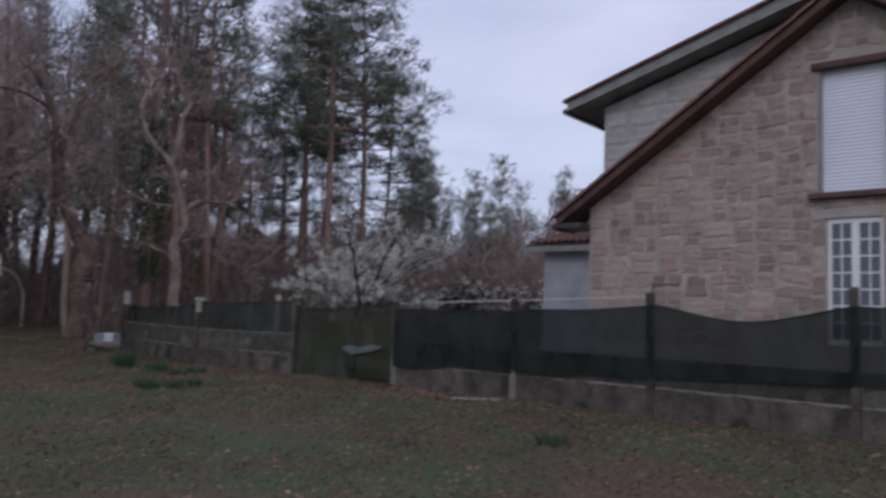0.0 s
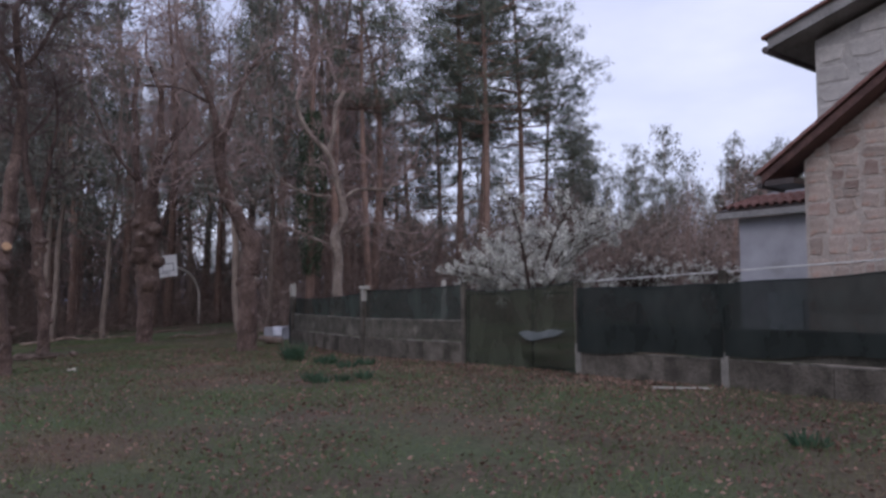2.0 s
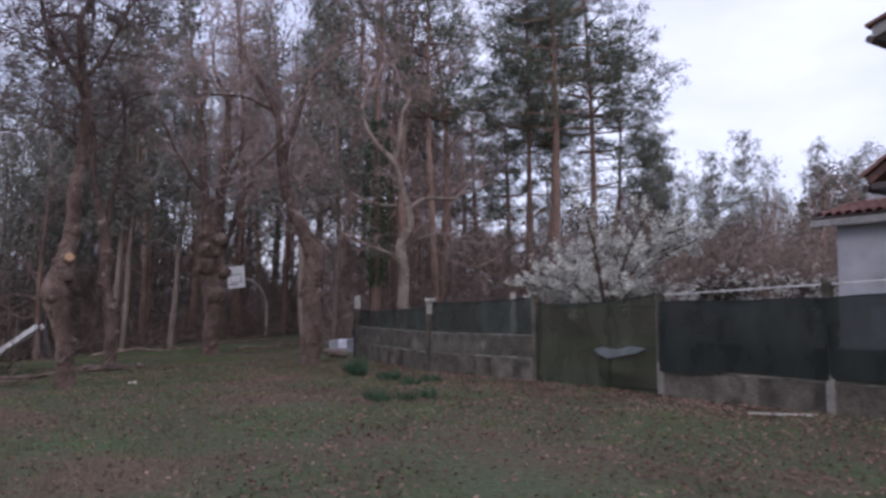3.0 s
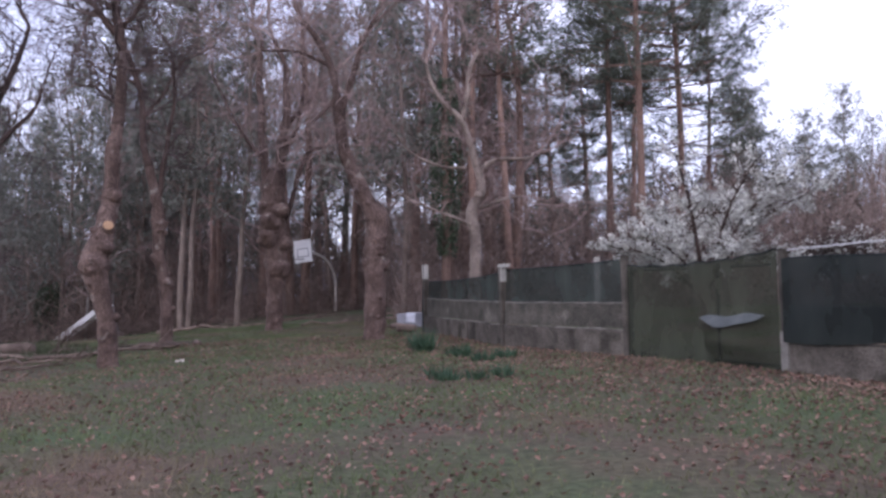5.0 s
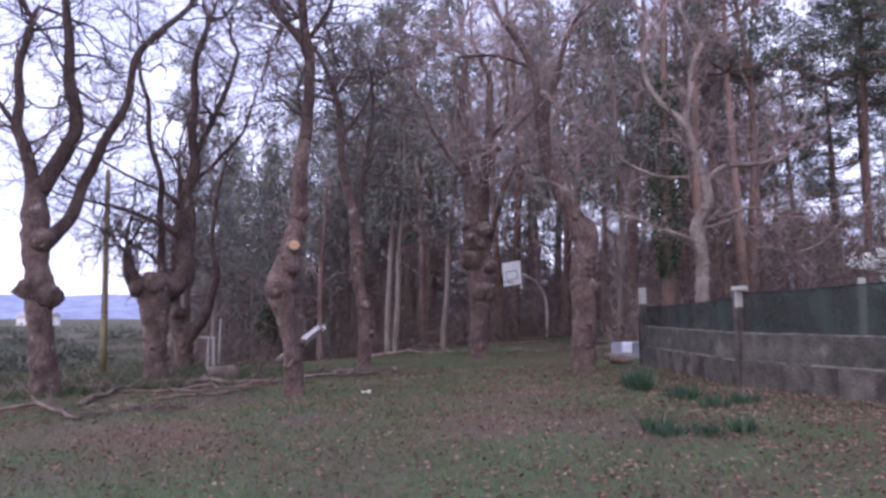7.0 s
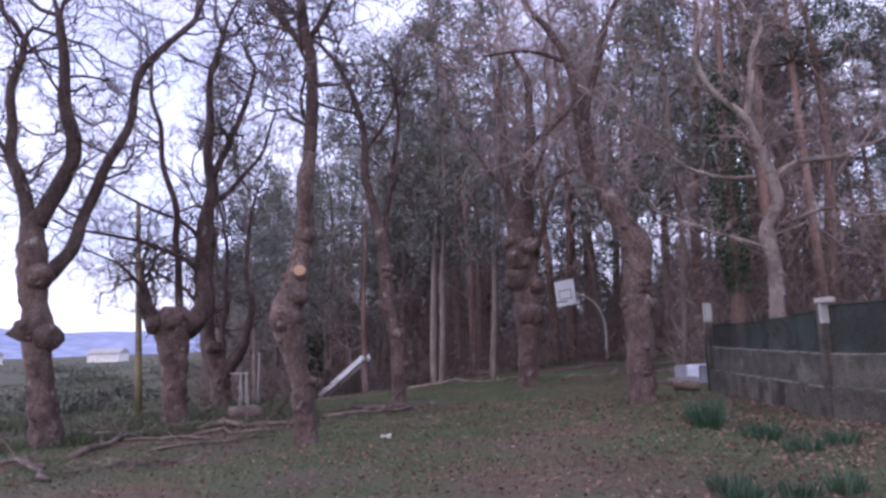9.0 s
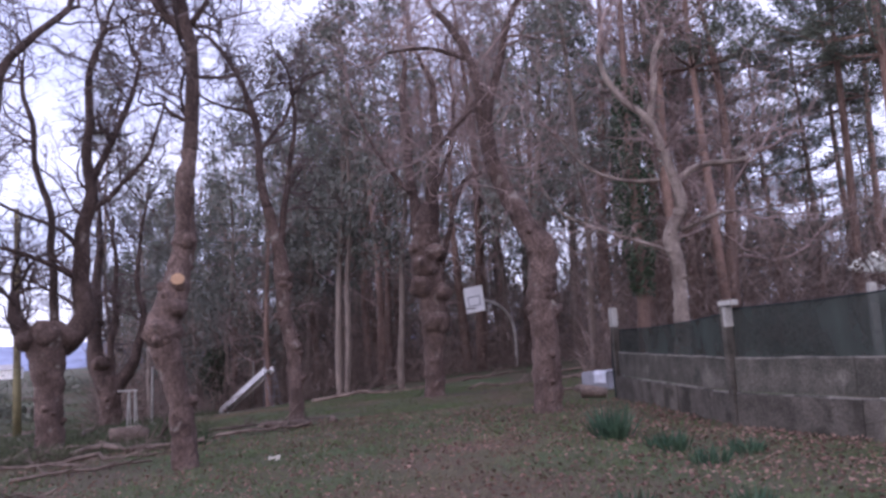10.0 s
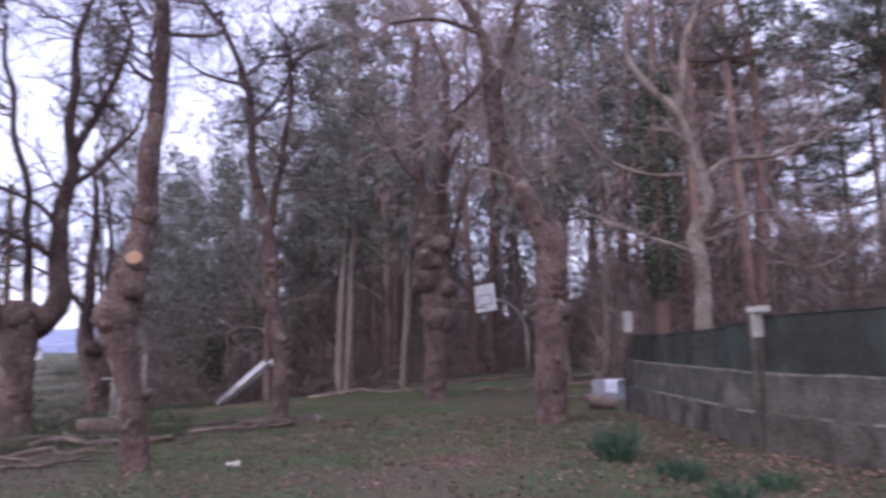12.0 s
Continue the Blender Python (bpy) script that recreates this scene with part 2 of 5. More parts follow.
def net(name, colour, see):
    """Woven shade cloth: a fine weave lets part of the light straight through."""
    m = bpy.data.materials.new(name)
    m.use_nodes = True
    n, l = m.node_tree.nodes, m.node_tree.links
    n.clear()
    o = n.new("ShaderNodeOutputMaterial")
    mx = n.new("ShaderNodeMixShader")
    tr = n.new("ShaderNodeBsdfTransparent")
    add = n.new("ShaderNodeMixShader")
    add.inputs[0].default_value = 0.35
    df, tl = n.new("ShaderNodeBsdfDiffuse"), n.new("ShaderNodeBsdfTranslucent")
    co, nz = n.new("ShaderNodeTexCoord"), n.new("ShaderNodeTexNoise")
    nz.inputs["Scale"].default_value, nz.inputs["Detail"].default_value = 1.4, 7
    # Stretched noise paints the light and shade of hanging folds into the colour.
    fold = n.new("ShaderNodeMapping")
    fold.inputs["Scale"].default_value = (1.3, 1.3, 0.7)
    l.new(co.outputs["Object"], fold.inputs["Vector"])
    l.new(fold.outputs["Vector"], nz.inputs["Vector"])
    rp = n.new("ShaderNodeValToRGB")
    e = rp.color_ramp.elements
    e[0].position, e[1].position = 0.3, 0.7
    e[0].color = (*[c * 0.65 for c in colour], 1)
    e[1].color = (*[c * 1.4 for c in colour], 1)
    l.new(nz.outputs["Fac"], rp.inputs["Fac"])
    mr = n.new("ShaderNodeMapRange")
    mr.inputs["From Min"].default_value, mr.inputs["From Max"].default_value = 0.3, 0.7
    mr.inputs["To Min"].default_value, mr.inputs["To Max"].default_value = 1 - see * 1.3, 1 - see * 0.7
    l.new(nz.outputs["Fac"], mr.inputs["Value"])
    for s in (df, tl):
        l.new(rp.outputs["Color"], s.inputs["Color"])
    l.new(df.outputs[0], add.inputs[1]), l.new(tl.outputs[0], add.inputs[2])
    l.new(mr.outputs["Result"], mx.inputs[0])
    l.new(tr.outputs[0], mx.inputs[1]), l.new(add.outputs[0], mx.inputs[2])
    l.new(mx.outputs[0], o.inputs["Surface"])
    return m


M_GLASS = glass("window_glass")
M_NET = net("shade_net", (0.037, 0.044, 0.041), 0.09)
M_NETGREY = net("faded_shade_net", (0.05, 0.061, 0.053), 0.15)
M_SHEET = mat("slack_grey_sheet", (0.05, 0.058, 0.056), (0.095, 0.105, 0.102), 3, 30, 0.7, 0.3)
M_NETGREEN = net("green_shade_net", (0.06, 0.065, 0.047), 0.16)


# ---- geometry helpers ----
class Geo:
    """Collects vertices and faces of one mesh."""

    def __init__(self):
        self.v, self.f = [], []

    def tube(self, pts, rad, sides=6, rough=0.0, freq=2.0, cap=True):
        n, start = len(pts), len(self.v)
        ref = Vector((1, 0.13, 0.07))
        for i, p in enumerate(pts):
            t = (pts[min(i + 1, n - 1)] - pts[max(i - 1, 0)]).normalized()
            a = ref - t * ref.dot(t)
            if a.length < 0.05:
                a = t.orthogonal()
            a.normalize()
            ref = a
            b = t.cross(a)
            for k in range(sides):
                w = 2 * math.pi * k / sides
                d = a * math.cos(w) + b * math.sin(w)
                r = rad[i]
                if rough:
                    q = p + d * r
                    r *= 1 + rough * (noise.noise(q * freq) + 0.6 * noise.noise(q * freq * 3.1) - 0.5 * abs(noise.noise(q * freq * 2.1 + Vector((9, 4, 2)))))
                self.v.append(p + d * r)
        for i in range(n - 1):
            for k in range(sides):
                a, b = start + i * sides + k, start + i * sides + (k + 1) % sides
                self.f.append((a, b, b + sides, a + sides))
        if cap:
            self.f.append(tuple(start + (n - 1) * sides + k for k in range(sides)))
            self.f.append(tuple(start + k for k in reversed(range(sides))))

    def box(self, x0, x1, y0, y1, z0, z1):
        s = len(self.v)
        self.v += [Vector(p) for p in ((x0, y0, z0), (x1, y0, z0), (x1, y1, z0), (x0, y1, z0), (x0, y0, z1), (x1, y0, z1), (x1, y1, z1), (x0, y1, z1))]
        self.f += [tuple(s + i for i in q) for q in ((3, 2, 1, 0), (4, 5, 6, 7), (0, 1, 5, 4), (1, 2, 6, 5), (2, 3, 7, 6), (3, 0, 4, 7))]

    def prism(self, outline, y0, y1):
        """An outline in x and z drawn out along y."""
        s, n = len(self.v), len(outline)
        self.v += [Vector((x, y0, z)) for x, z in outline] + [Vector((x, y1, z)) for x, z in outline]
        self.f.append(tuple(range(s, s + n)))
        self.f.append(tuple(reversed(range(s + n, s + 2 * n))))
        for i in range(n):
            j = (i + 1) % n
            self.f.append((s + j, s + i, s + n + i, s + n + j))

    def mesh(self, name, material, smooth=False, bevel=0.0):
        me = bpy.data.meshes.new(name)
        me.from_pydata([tuple(p) for p in self.v], [], self.f)
        if bevel:
            bm = bmesh.new()
            bm.from_mesh(me)
            bmesh.ops.bevel(bm, geom=bm.edges[:], offset=bevel, segments=2, affect='EDGES')
            bm.to_mesh(me)
            bm.free()
        me.materials.append(material)
        if smooth:
            me.shade_smooth()
        return me


def part(name, geo, material, parent=None, label="", smooth=False, bevel=0.0, at=None):
    me = geo if isinstance(geo, bpy.types.Mesh) else geo.mesh(name, material, smooth, bevel)
    ob = new(name, me)
    ob.parent = parent
    if at is not None:
        ob.matrix_basis = at
    if label:
        ob["label"] = label
    return ob


def thing(name, label, category, at=None, group="", kind=""):
    ob = new(name)
    ob.empty_display_size = 0.2
    if at is not None:
        ob.matrix_basis = at
    return tagged(ob, label, category, group, kind)


def blades(centres, dirs, length, width, rng, curl=0.0, spike=False):
    """Many small pointed leaves: one kite of four corners, or one spike of three, for each centre and direction."""
    c, d = np.asarray(centres, float), np.asarray(dirs, float)
    n = len(c)
    d /= np.linalg.norm(d, axis=1)[:, None] + 1e-9
    s = np.cross(d, rng.normal(size=(n, 3)))
    s /= np.linalg.norm(s, axis=1)[:, None] + 1e-9
    le = (length[0] + (length[1] - length[0]) * rng.random(n))[:, None]
    wi = (width[0] + (width[1] - width[0]) * rng.random(n))[:, None]
    if spike:
        v = np.stack([c + s * wi * 0.4, c + d * le, c - s * wi * 0.4], axis=1).reshape(-1, 3)
        return v, np.arange(n * 3).reshape(-1, 3)
    mid = c + d * le * 0.45 + np.cross(d, s) * le * curl
    v = np.stack([c, mid + s * wi / 2, c + d * le, mid - s * wi / 2], axis=1).reshape(-1, 3)
    f = np.arange(n * 4).reshape(-1, 4)
    return v, f


def sheet_mesh(name, v, f, material):
    me = bpy.data.meshes.new(name)
    me.from_pydata(v.tolist(), [], f.tolist())
    me.materials.append(material)
    return me


def ground_z(x, y):
    """Height of the meadow: it falls gently away to the trees beside the slide and rises to the wood."""
    cx, cy = min(max(x, -30), 16), min(max(y, -16), 36)
    dip = 0.45 * math.exp(-((x + 25.0) ** 2 + (y - 28.0) ** 2) / 40)
    return 0.197 - dip + 0.0139 * cx + 0.0067 * cy - 0.00063 * cx * cx + 0.00052 * cx * cy + 0.00078 * cy * cy


def spline(nodes, step=0.16):
    """A smooth line through nodes of x, y, z, radius."""
    q = [Vector(a) for a in nodes]
    q = [q[0] * 2 - q[1]] + q + [q[-1] * 2 - q[-2]]
    pts, rad = [], []
    for i in range(1, len(q) - 2):
        a, b, c, d = q[i - 1:i + 3]
        m = max(2, int((c.xyz - b.xyz).length / step))
        for k in range(m + (i == len(q) - 3)):
            t = k / m
            p = 0.5 * ((2 * b) + (c - a) * t + (2 * a - 5 * b + 4 * c - d) * t * t + (3 * b - a - 3 * c + d) * t ** 3)
            pts.append(p.xyz)
            rad.append(max(p.w, 0.006))
    return pts, rad


def grow(geo, p, d, length, r, level, rng, counts, up=0.05, wander=0.24):
    """A bent twig with its side twigs."""
    n = max(2, min(7, int(length / 0.35))) if level > 1 else (2 if level else 1)
    pts, d = [p.copy()], d.normalized()
    for i in range(n):
        d = (d + Vector((rng.gauss(0, wander), rng.gauss(0, wander), rng.gauss(0, wander) + up))).normalized()
        pts.append(pts[-1] + d * length / n)
    geo.tube(pts, [r * (1 - 0.75 * i / n) for i in range(n + 1)], 5 if level > 2 else 3, cap=False)
    if level:
        for k in range(counts[level - 1]):
            s = rng.uniform(0.15, 1.0) * n
            i = min(int(s), n - 1)
            q = pts[i].lerp(pts[i + 1], s - i)
            ax = (pts[i + 1] - pts[i]).normalized()
            side = Vector((rng.gauss(0, 1), rng.gauss(0, 1), rng.gauss(0, 1)))
            side = (side - ax * side.dot(ax)).normalized()
            grow(geo, q, ax * rng.uniform(0.35, 0.9) + side * 0.8, length * rng.uniform(0.38, 0.62), r * 0.5, level - 1, rng, counts, up, wander)


# ---- ground ----
def build_ground():
    g = Geo()
    def axis(lo, hi, fine):
        inner = list(np.arange(lo, hi + 0.01, fine))
        out = [3, 7, 14, 26, 45, 80, 150, 300, 700, 1800]
        return [lo - o for o in reversed(out)] + inner + [hi + o for o in out]
    xs, ys = axis(-34, 20, 0.6), axis(-16, 42, 0.6)
    for y in ys:
        for x in xs:
            near = 1 if -34 <= x <= 20 and -16 <= y <= 42 else 0
            z = ground_z(x, y) + near * (0.05 * noise.noise(Vector((x * 0.4, y * 0.4, 0))) + 0.025 * noise.noise(Vector((x * 1.3, y * 1.3, 3))))
            g.v.append(Vector((x, y, z)))
    w = len(xs)
    for j in range(len(ys) - 1):
        for i in range(w - 1):
            a = j * w + i
            g.f.append((a, a + 1, a + w + 1, a + w))
    return tagged(part("ground", g, M_GRASS, smooth=True), "rough winter meadow of short grass and brown leaf litter", "ground", kind="structure")


build_ground()


# ---- fence ----
def along(a, b):
    """Pose at a, with x along the line to b on plan and y to the far side."""
    return pose(a[0], a[1], 0, 0, 0, math.degrees(math.atan2(b[1] - a[1], b[0] - a[0])))


def net_sheet(length, bottom, top, fold, seed, y):
    """A hanging cloth: bottom(s) and top(s) give its edges for s from 0 to 1."""
    g, nx, nz = Geo(), max(8, int(length / 0.08)), 12
    for j in range(nz + 1):
        for i in range(nx + 1):
            s = i / nx
            z = bottom(s) + (top(s) - bottom(s)) * j / nz
            x = s * length
            d = fold * (noise.noise(Vector((x * 1.6, z * 0.7, seed))) + 0.4 * noise.noise(Vector((x * 5, z * 1.2, seed + 4))))
            g.v.append(Vector((x, y + d, z)))
    for j in range(nz):
        for i in range(nx):
            a = j * (nx + 1) + i
            g.f.append((a, a + 1, a + nx + 2, a + nx + 1))
    hem = [Vector(g.v[nz * (nx + 1) + i]) for i in range(nx + 1)]
    foot = [Vector(g.v[i]) for i in range(nx + 1)]
    return g, hem, foot


fence = thing("garden_fence", "concrete post and slab fence with dark green shade netting", "fence")
POSTS = ((-5.0, 18.1, 2.30), (-1.95, 13.5, 2.12), (0.70, 11.36, 2.18), (3.0, 8.92, 2.12), (5.1, 6.72, 2.22), (6.98, 4.74, 2.36), (9.11, 2.5, 2.46), (11.3, 0.2, 2.5))


def fence_post(p, pale_cap):
    z0 = ground_z(p[0], p[1]) - 0.2
    rz = math.degrees(math.atan2(-2.2, 2.1))
    g = Geo()
    g.box(-0.06, 0.06, -0.06, 0.06, 0, p[2] - z0)
    po = part("post", g, M_CONC, fence, "weathered concrete fence post", bevel=0.012, at=pose(p[0], p[1], z0, 0.6, -0.8, rz))
    if pale_cap == "arm":
        c = Geo()
        c.box(-0.07, 0.24, -0.068, 0.068, p[2] - z0 - 0.06, p[2] - z0 + 0.02)
        part("cap", c, M_CONCW, po, "pale concrete arm", bevel=0.01)
        c = Geo()
        c.box(0.012, 0.07, -0.066, 0.066, p[2] - z0 - 0.36, p[2] - z0 - 0.063)
        part("cap", c, M_CONCW, po, bevel=0.01)
    elif pale_cap == "top":
        c = Geo()
        c.box(-0.07, 0.07, -0.07, 0.07, p[2] - z0 - 0.38, p[2] - z0 + 0.02)
        part("cap", c, M_CONCW, po, "pale concrete post head", bevel=0.01)
    elif pale_cap == "foot":
        c = Geo()
        c.box(-0.07, 0.07, -0.07, 0.0, 0.15, 0.78)
        part("foot", c, M_CONCM, po, "pale concrete post foot", bevel=0.01)


for p, cap in zip(POSTS, ("top", "arm", "", "foot", "foot", "", "", "")):
    fence_post(p, cap)


def slab_wall(a, b, courses, seed):
    """Two courses of concrete slabs between posts: the upper one stands back, over an open dark joint."""
    rng = random.Random(seed)
    m = along(a, b)
    length = math.dist(a[:2], b[:2])
    za, zb = ground_z(a[0], a[1]), ground_z(b[0], b[1])

    def strip(x0, x1, lo, hi, back, thick, wobble):
        g, nx = Geo(), 12
        for i in range(nx + 1):
            x = x0 + 0.005 + (x1 - x0 - 0.01) * i / nx
            zg = za + (zb - za) * x / length
            wob = wobble * (noise.noise(Vector((x * 2, hi * 7.1, seed))) + 0.5 * noise.noise(Vector((x * 9, hi * 7.1, seed))))
            chip = 0.012 * abs(noise.noise(Vector((x * 6, hi * 3, seed + 5))))
            for y, z in ((back, lo), (back + thick, lo), (back + thick, hi + wob), (back + 0.016, hi + wob), (back + chip * 0.4, hi + wob - 0.018 - chip)):
                g.v.append(Vector((x, y, zg + z)))
        for i in range(nx):
            for k in range(5):
                s = i * 5
                g.f.append((s + k, s + 5 + k, s + 5 + (k + 1) % 5, s + (k + 1) % 5))
        g.f += [(4, 3, 2, 1, 0), tuple(nx * 5 + k for k in range(5))]
        return g

    for c in range(courses):
        cuts = [0.06, length * (0.6 if c % 2 else 0.62), length - 0.06]
        for x0, x1 in zip(cuts, cuts[1:]):
            lo, hi = (-0.15, 0.46) if c == 0 else (0.485, 0.94)
            back = (-0.055 if c == 0 else -0.012) + rng.uniform(-0.008, 0.008)
            slab = part("slab", strip(x0, x1, lo, hi, back, 0.05, 0.012), M_CONC2 if c else M_CONC, fence, at=m)
            # Top edge strip in a paler colour than the slab face.
            part("edge", strip(x0, x1, hi - 0.012, hi + 0.012, back - 0.004, 0.058, 0.012), M_LEDGE, slab, "paler strip along the slab top")


for i in (0, 1, 3, 4, 5, 6):
    slab_wall(POSTS[i], POSTS[i + 1], 2, i + 1)


def fence_net(a, b, bottom, top, material, seed, y, fold=0.03):
    g, hem, foot = net_sheet(math.dist(a[:2], b[:2]), bottom, top, fold, seed, y)
    ob = part("netting", g, material, fence, "dark green woven shade netting", smooth=True, at=along(a, b))
    h = Geo()
    h.tube(hem, [0.012] * len(hem), 5)
    part("hem", h, M_NETEDGE, ob)


fence_net(POSTS[0], POSTS[1], lambda s: 1.36 - 0.02 * s, lambda s: 1.86 + 0.12 * s - 0.06 * math.sin(s * 3.1), M_NETGREY, 2, 0.05)
fence_net(POSTS[1], POSTS[2], lambda s: 1.34 - 0.06 * s, lambda s: 2.02 + 0.1 * s - 0.03 * math.sin(s * 3.1), M_NETGREY, 5, 0.05, 0.015)
fence_net(POSTS[3], POSTS[4], lambda s: 0.8 + 0.07 * s - 0.03 * math.sin(s * 8), lambda s: 1.97 + 0.02 * s + 0.012 * math.sin(s * 9), M_NET, 8, -0.1, 0.045)
fence_net(POSTS[4], POSTS[5], lambda s: 0.87 + 0.08 * s - 0.03 * math.sin(s * 7), lambda s: 1.99 + 0.13 * s + 0.015 * math.sin(s * 8), M_NET, 11, -0.1, 0.045)
fence_net(POSTS[5], POSTS[6], lambda s: 0.98 + 0.09 * s, lambda s: 2.16 - 0.24 * math.sin(s * 3.14) ** 1.5, M_NET, 14, -0.1, 0.05)
fence_net(POSTS[6], POSTS[7], lambda s: 1.07, lambda s: 2.18 - 0.05 * math.sin(s * 3.14), M_NET, 17, -0.1, 0.05)
g = Geo()
g.tube([Vector((-5.12, 18.22, 0.2)), Vector((-5.14, 18.2, 1.2)), Vector((-5.11, 18.23, 1.95))], [0.03] * 3, 8)
part("end_pole", g, M_NETEDGE, fence, "dark green steel end pole")
wire = Geo()
wire.tube([Vector((POSTS[i][0], POSTS[i][1], z)) for i, z in ((3, 2.1), (4, 2.2), (5, 2.3))], [0.012] * 3, 5)
part("rail", wire, M_STEEL, fence, "thin pale steel top rail")
rod = Geo()
rod.tube([Vector((6.98, 4.74, 2.1)), Vector((6.98, 4.74, 2.52))], [0.016] * 2, 6)
rod.tube([Vector((6.96, 4.75, 2.5)), Vector((7.3, 4.42, 2.5))], [0.012] * 2, 6)
part("bracket", rod, M_GUTTER, fence, "thin dark steel bracket")

gate = thing("garden_gate", "wide closed gate covered with sagging green shade netting", "gate", at=along(POSTS[2], POSTS[3]))
glen = math.dist(POSTS[2][:2], POSTS[3][:2])


def gate_cloth(length, s0, s1, seed):
    """Gate netting from s0 to s1 of the width: hanging creases, and a slack pocket that bellies out low on the latch side."""
    g, nx, nz = Geo(), 44, 44
    for j in range(nz + 1):
        for i in range(nx + 1):
            s = s0 + (s1 - s0) * i / nx
            low = 0.36 + 0.05 * s
            top = 1.99 + 0.13 * max(0.0, (s - 0.62) / 0.38) ** 1.4 - 0.035 * math.sin(min(s / 0.6, 1) * 3.14) + 0.012 * math.sin(s * 40)
            z = low + (top - low) * j / nz
            x = s * length
            crease = 0.035 * abs(noise.noise(Vector((x * 2.6, z * 0.35, seed)))) + 0.012 * noise.noise(Vector((x * 9, z * 0.8, seed + 4)))
            u = max(0.0, min(1.0, (s - 0.56) / 0.4))
            side = math.sin(u * 3.1416) ** 0.6 if 0 < u < 1 else 0.0
            crest = 1.12 + 0.06 * u
            if z > crest:
                belly = max(0.0, 1 - (z - crest) / 0.14) * 0.07
            else:
                belly = 0.07 + 0.24 * min(1.0, (crest - z) / 0.2)
                belly *= max(0.0, min(1.0, (z - low) / 0.42)) ** 0.7
            sag = 0.035 * math.sin((z + 0.3 * abs(s - 0.75)) * 19) * side * max(0.0, 1 - abs(z - 0.75) / 0.45)
            g.v.append(Vector((x, -0.06 - crease - belly * side - sag, z)))
    for j in range(nz):
        for i in range(nx):
            a = j * (nx + 1) + i
            g.f.append((a, a + 1, a + nx + 2, a + nx + 1))
    return g, [Vector(g.v[nz * (nx + 1) + i]) for i in range(nx + 1)], [Vector(g.v[i]) for i in range(nx + 1)]


g, hem, foot = gate_cloth(glen - 0.16, 0.0, 1.0, 21)
gn = part("netting", g, M_NETGREEN, gate, "olive green shade netting with a slack pocket", smooth=True, at=pose(0.08, 0, 0))
h = Geo()
h.tube(hem, [0.013] * len(hem), 5)
part("hem", h, M_NETEDGE, gn)
h = Geo()
h.tube(foot, [0.013] * len(foot), 5)
part("hem", h, M_NETEDGE, gn)
for x in (0.1, glen * 0.62, glen - 0.1):
    g = Geo()
    g.tube([Vector((x, 0.02, 0.34)), Vector((x, 0.02, 1.97 + (0.16 if x > glen - 0.2 else 0)))], [0.028] * 2, 8)
    part("upright", g, M_NETEDGE, gate)
fold = Geo()
for i in range(25):
    u = i / 24
    thick = 0.13 * math.sin(u * 3.14) ** 0.7 * (0.45 + 0.55 * u) + 0.004
    crest = 1.13 + 0.07 * u + 0.02 * math.sin(u * 11)
    for q in range(7):
        v = q / 6
        fold.v.append(Vector((0.08 + (0.57 + 0.38 * u) * (glen - 0.16), -0.17 - 0.26 * v * math.sin(u * 3.14) ** 0.5 + 0.02 * noise.noise(Vector((u * 6, v * 3, 2))), crest - 1.7 * thick * v ** 1.3)))
for i in range(24):
    for q in range(6):
        a = i * 7 + q
        fold.f.append((a, a + 7, a + 8, a + 1))
part("fold", fold, M_SHEET, gate, "pale slack fold of sheeting", smooth=True)
for z in (0.45, 1.9):
    g = Geo()
    g.tube([Vector((0.1, 0.02, z)), Vector((glen - 0.1, 0.02, z))], [0.02] * 2, 6)
    part("crossbar", g, M_NETEDGE, gate)
g = Geo()
g.box(0.05, glen - 0.02, -0.12, 0.25, 0.1, 0.375)
tagged(part("gate_sill", g, M_CONC, None, bevel=0.02, at=along(POSTS[2], POSTS[3])), "low concrete threshold under the gate", "threshold", kind="structure")


# ---- house ----
HOUSE = pose(7.03, 8.61, 0, 0, 0, -46.4)
house = thing("stone_house", "rubble stone house with clay tile roofs and white shutters", "house", at=HOUSE)
U1, EAVE, SLOPE, APEX = 10.4, 4.3, 0.672, 5.2


def top_at(u):
    return EAVE + SLOPE * (u if u < APEX else 2 * APEX - u)


OPEN = ((4.62, 5.78, 4.28, 6.62), (4.76, 5.66, 1.6, 3.84))


def gable_wall():
    """The gable wall with two openings through it, in strips between the openings."""
    g = Geo()
    x0, x1 = OPEN[0][0], OPEN[0][1]
    d0, d1 = OPEN[1][0], OPEN[1][1]
    y0, y1 = 0.04, 0.5
    g.prism([(0, 0), (x0, 0), (x0, top_at(x0)), (0, top_at(0))], y0, y1)
    g.prism([(x1, 0), (U1, 0), (U1, top_at(U1)), (x1, top_at(x1))], y0, y1)
    g.prism([(x0, OPEN[0][3]), (x1, OPEN[0][3]), (x1, top_at(x1)), (APEX, top_at(APEX)), (x0, top_at(x0))], y0, y1)
    g.prism([(x0, OPEN[1][3]), (x1, OPEN[1][3]), (x1, OPEN[0][2]), (x0, OPEN[0][2])], y0, y1)
    g.prism([(x0, 0), (x1, 0), (x1, OPEN[1][2]), (x0, OPEN[1][2])], y0, y1)
    g.prism([(x0, OPEN[1][2]), (d0, OPEN[1][2]), (d0, OPEN[1][3]), (x0, OPEN[1][3])], y0, y1)
    g.prism([(d1, OPEN[1][2]), (x1, OPEN[1][2]), (x1, OPEN[1][3]), (d1, OPEN[1][3])], y0, y1)
    me = g.mesh("gable_wall", M_MORTAR)
    bm = bmesh.new()
    bm.from_mesh(me)
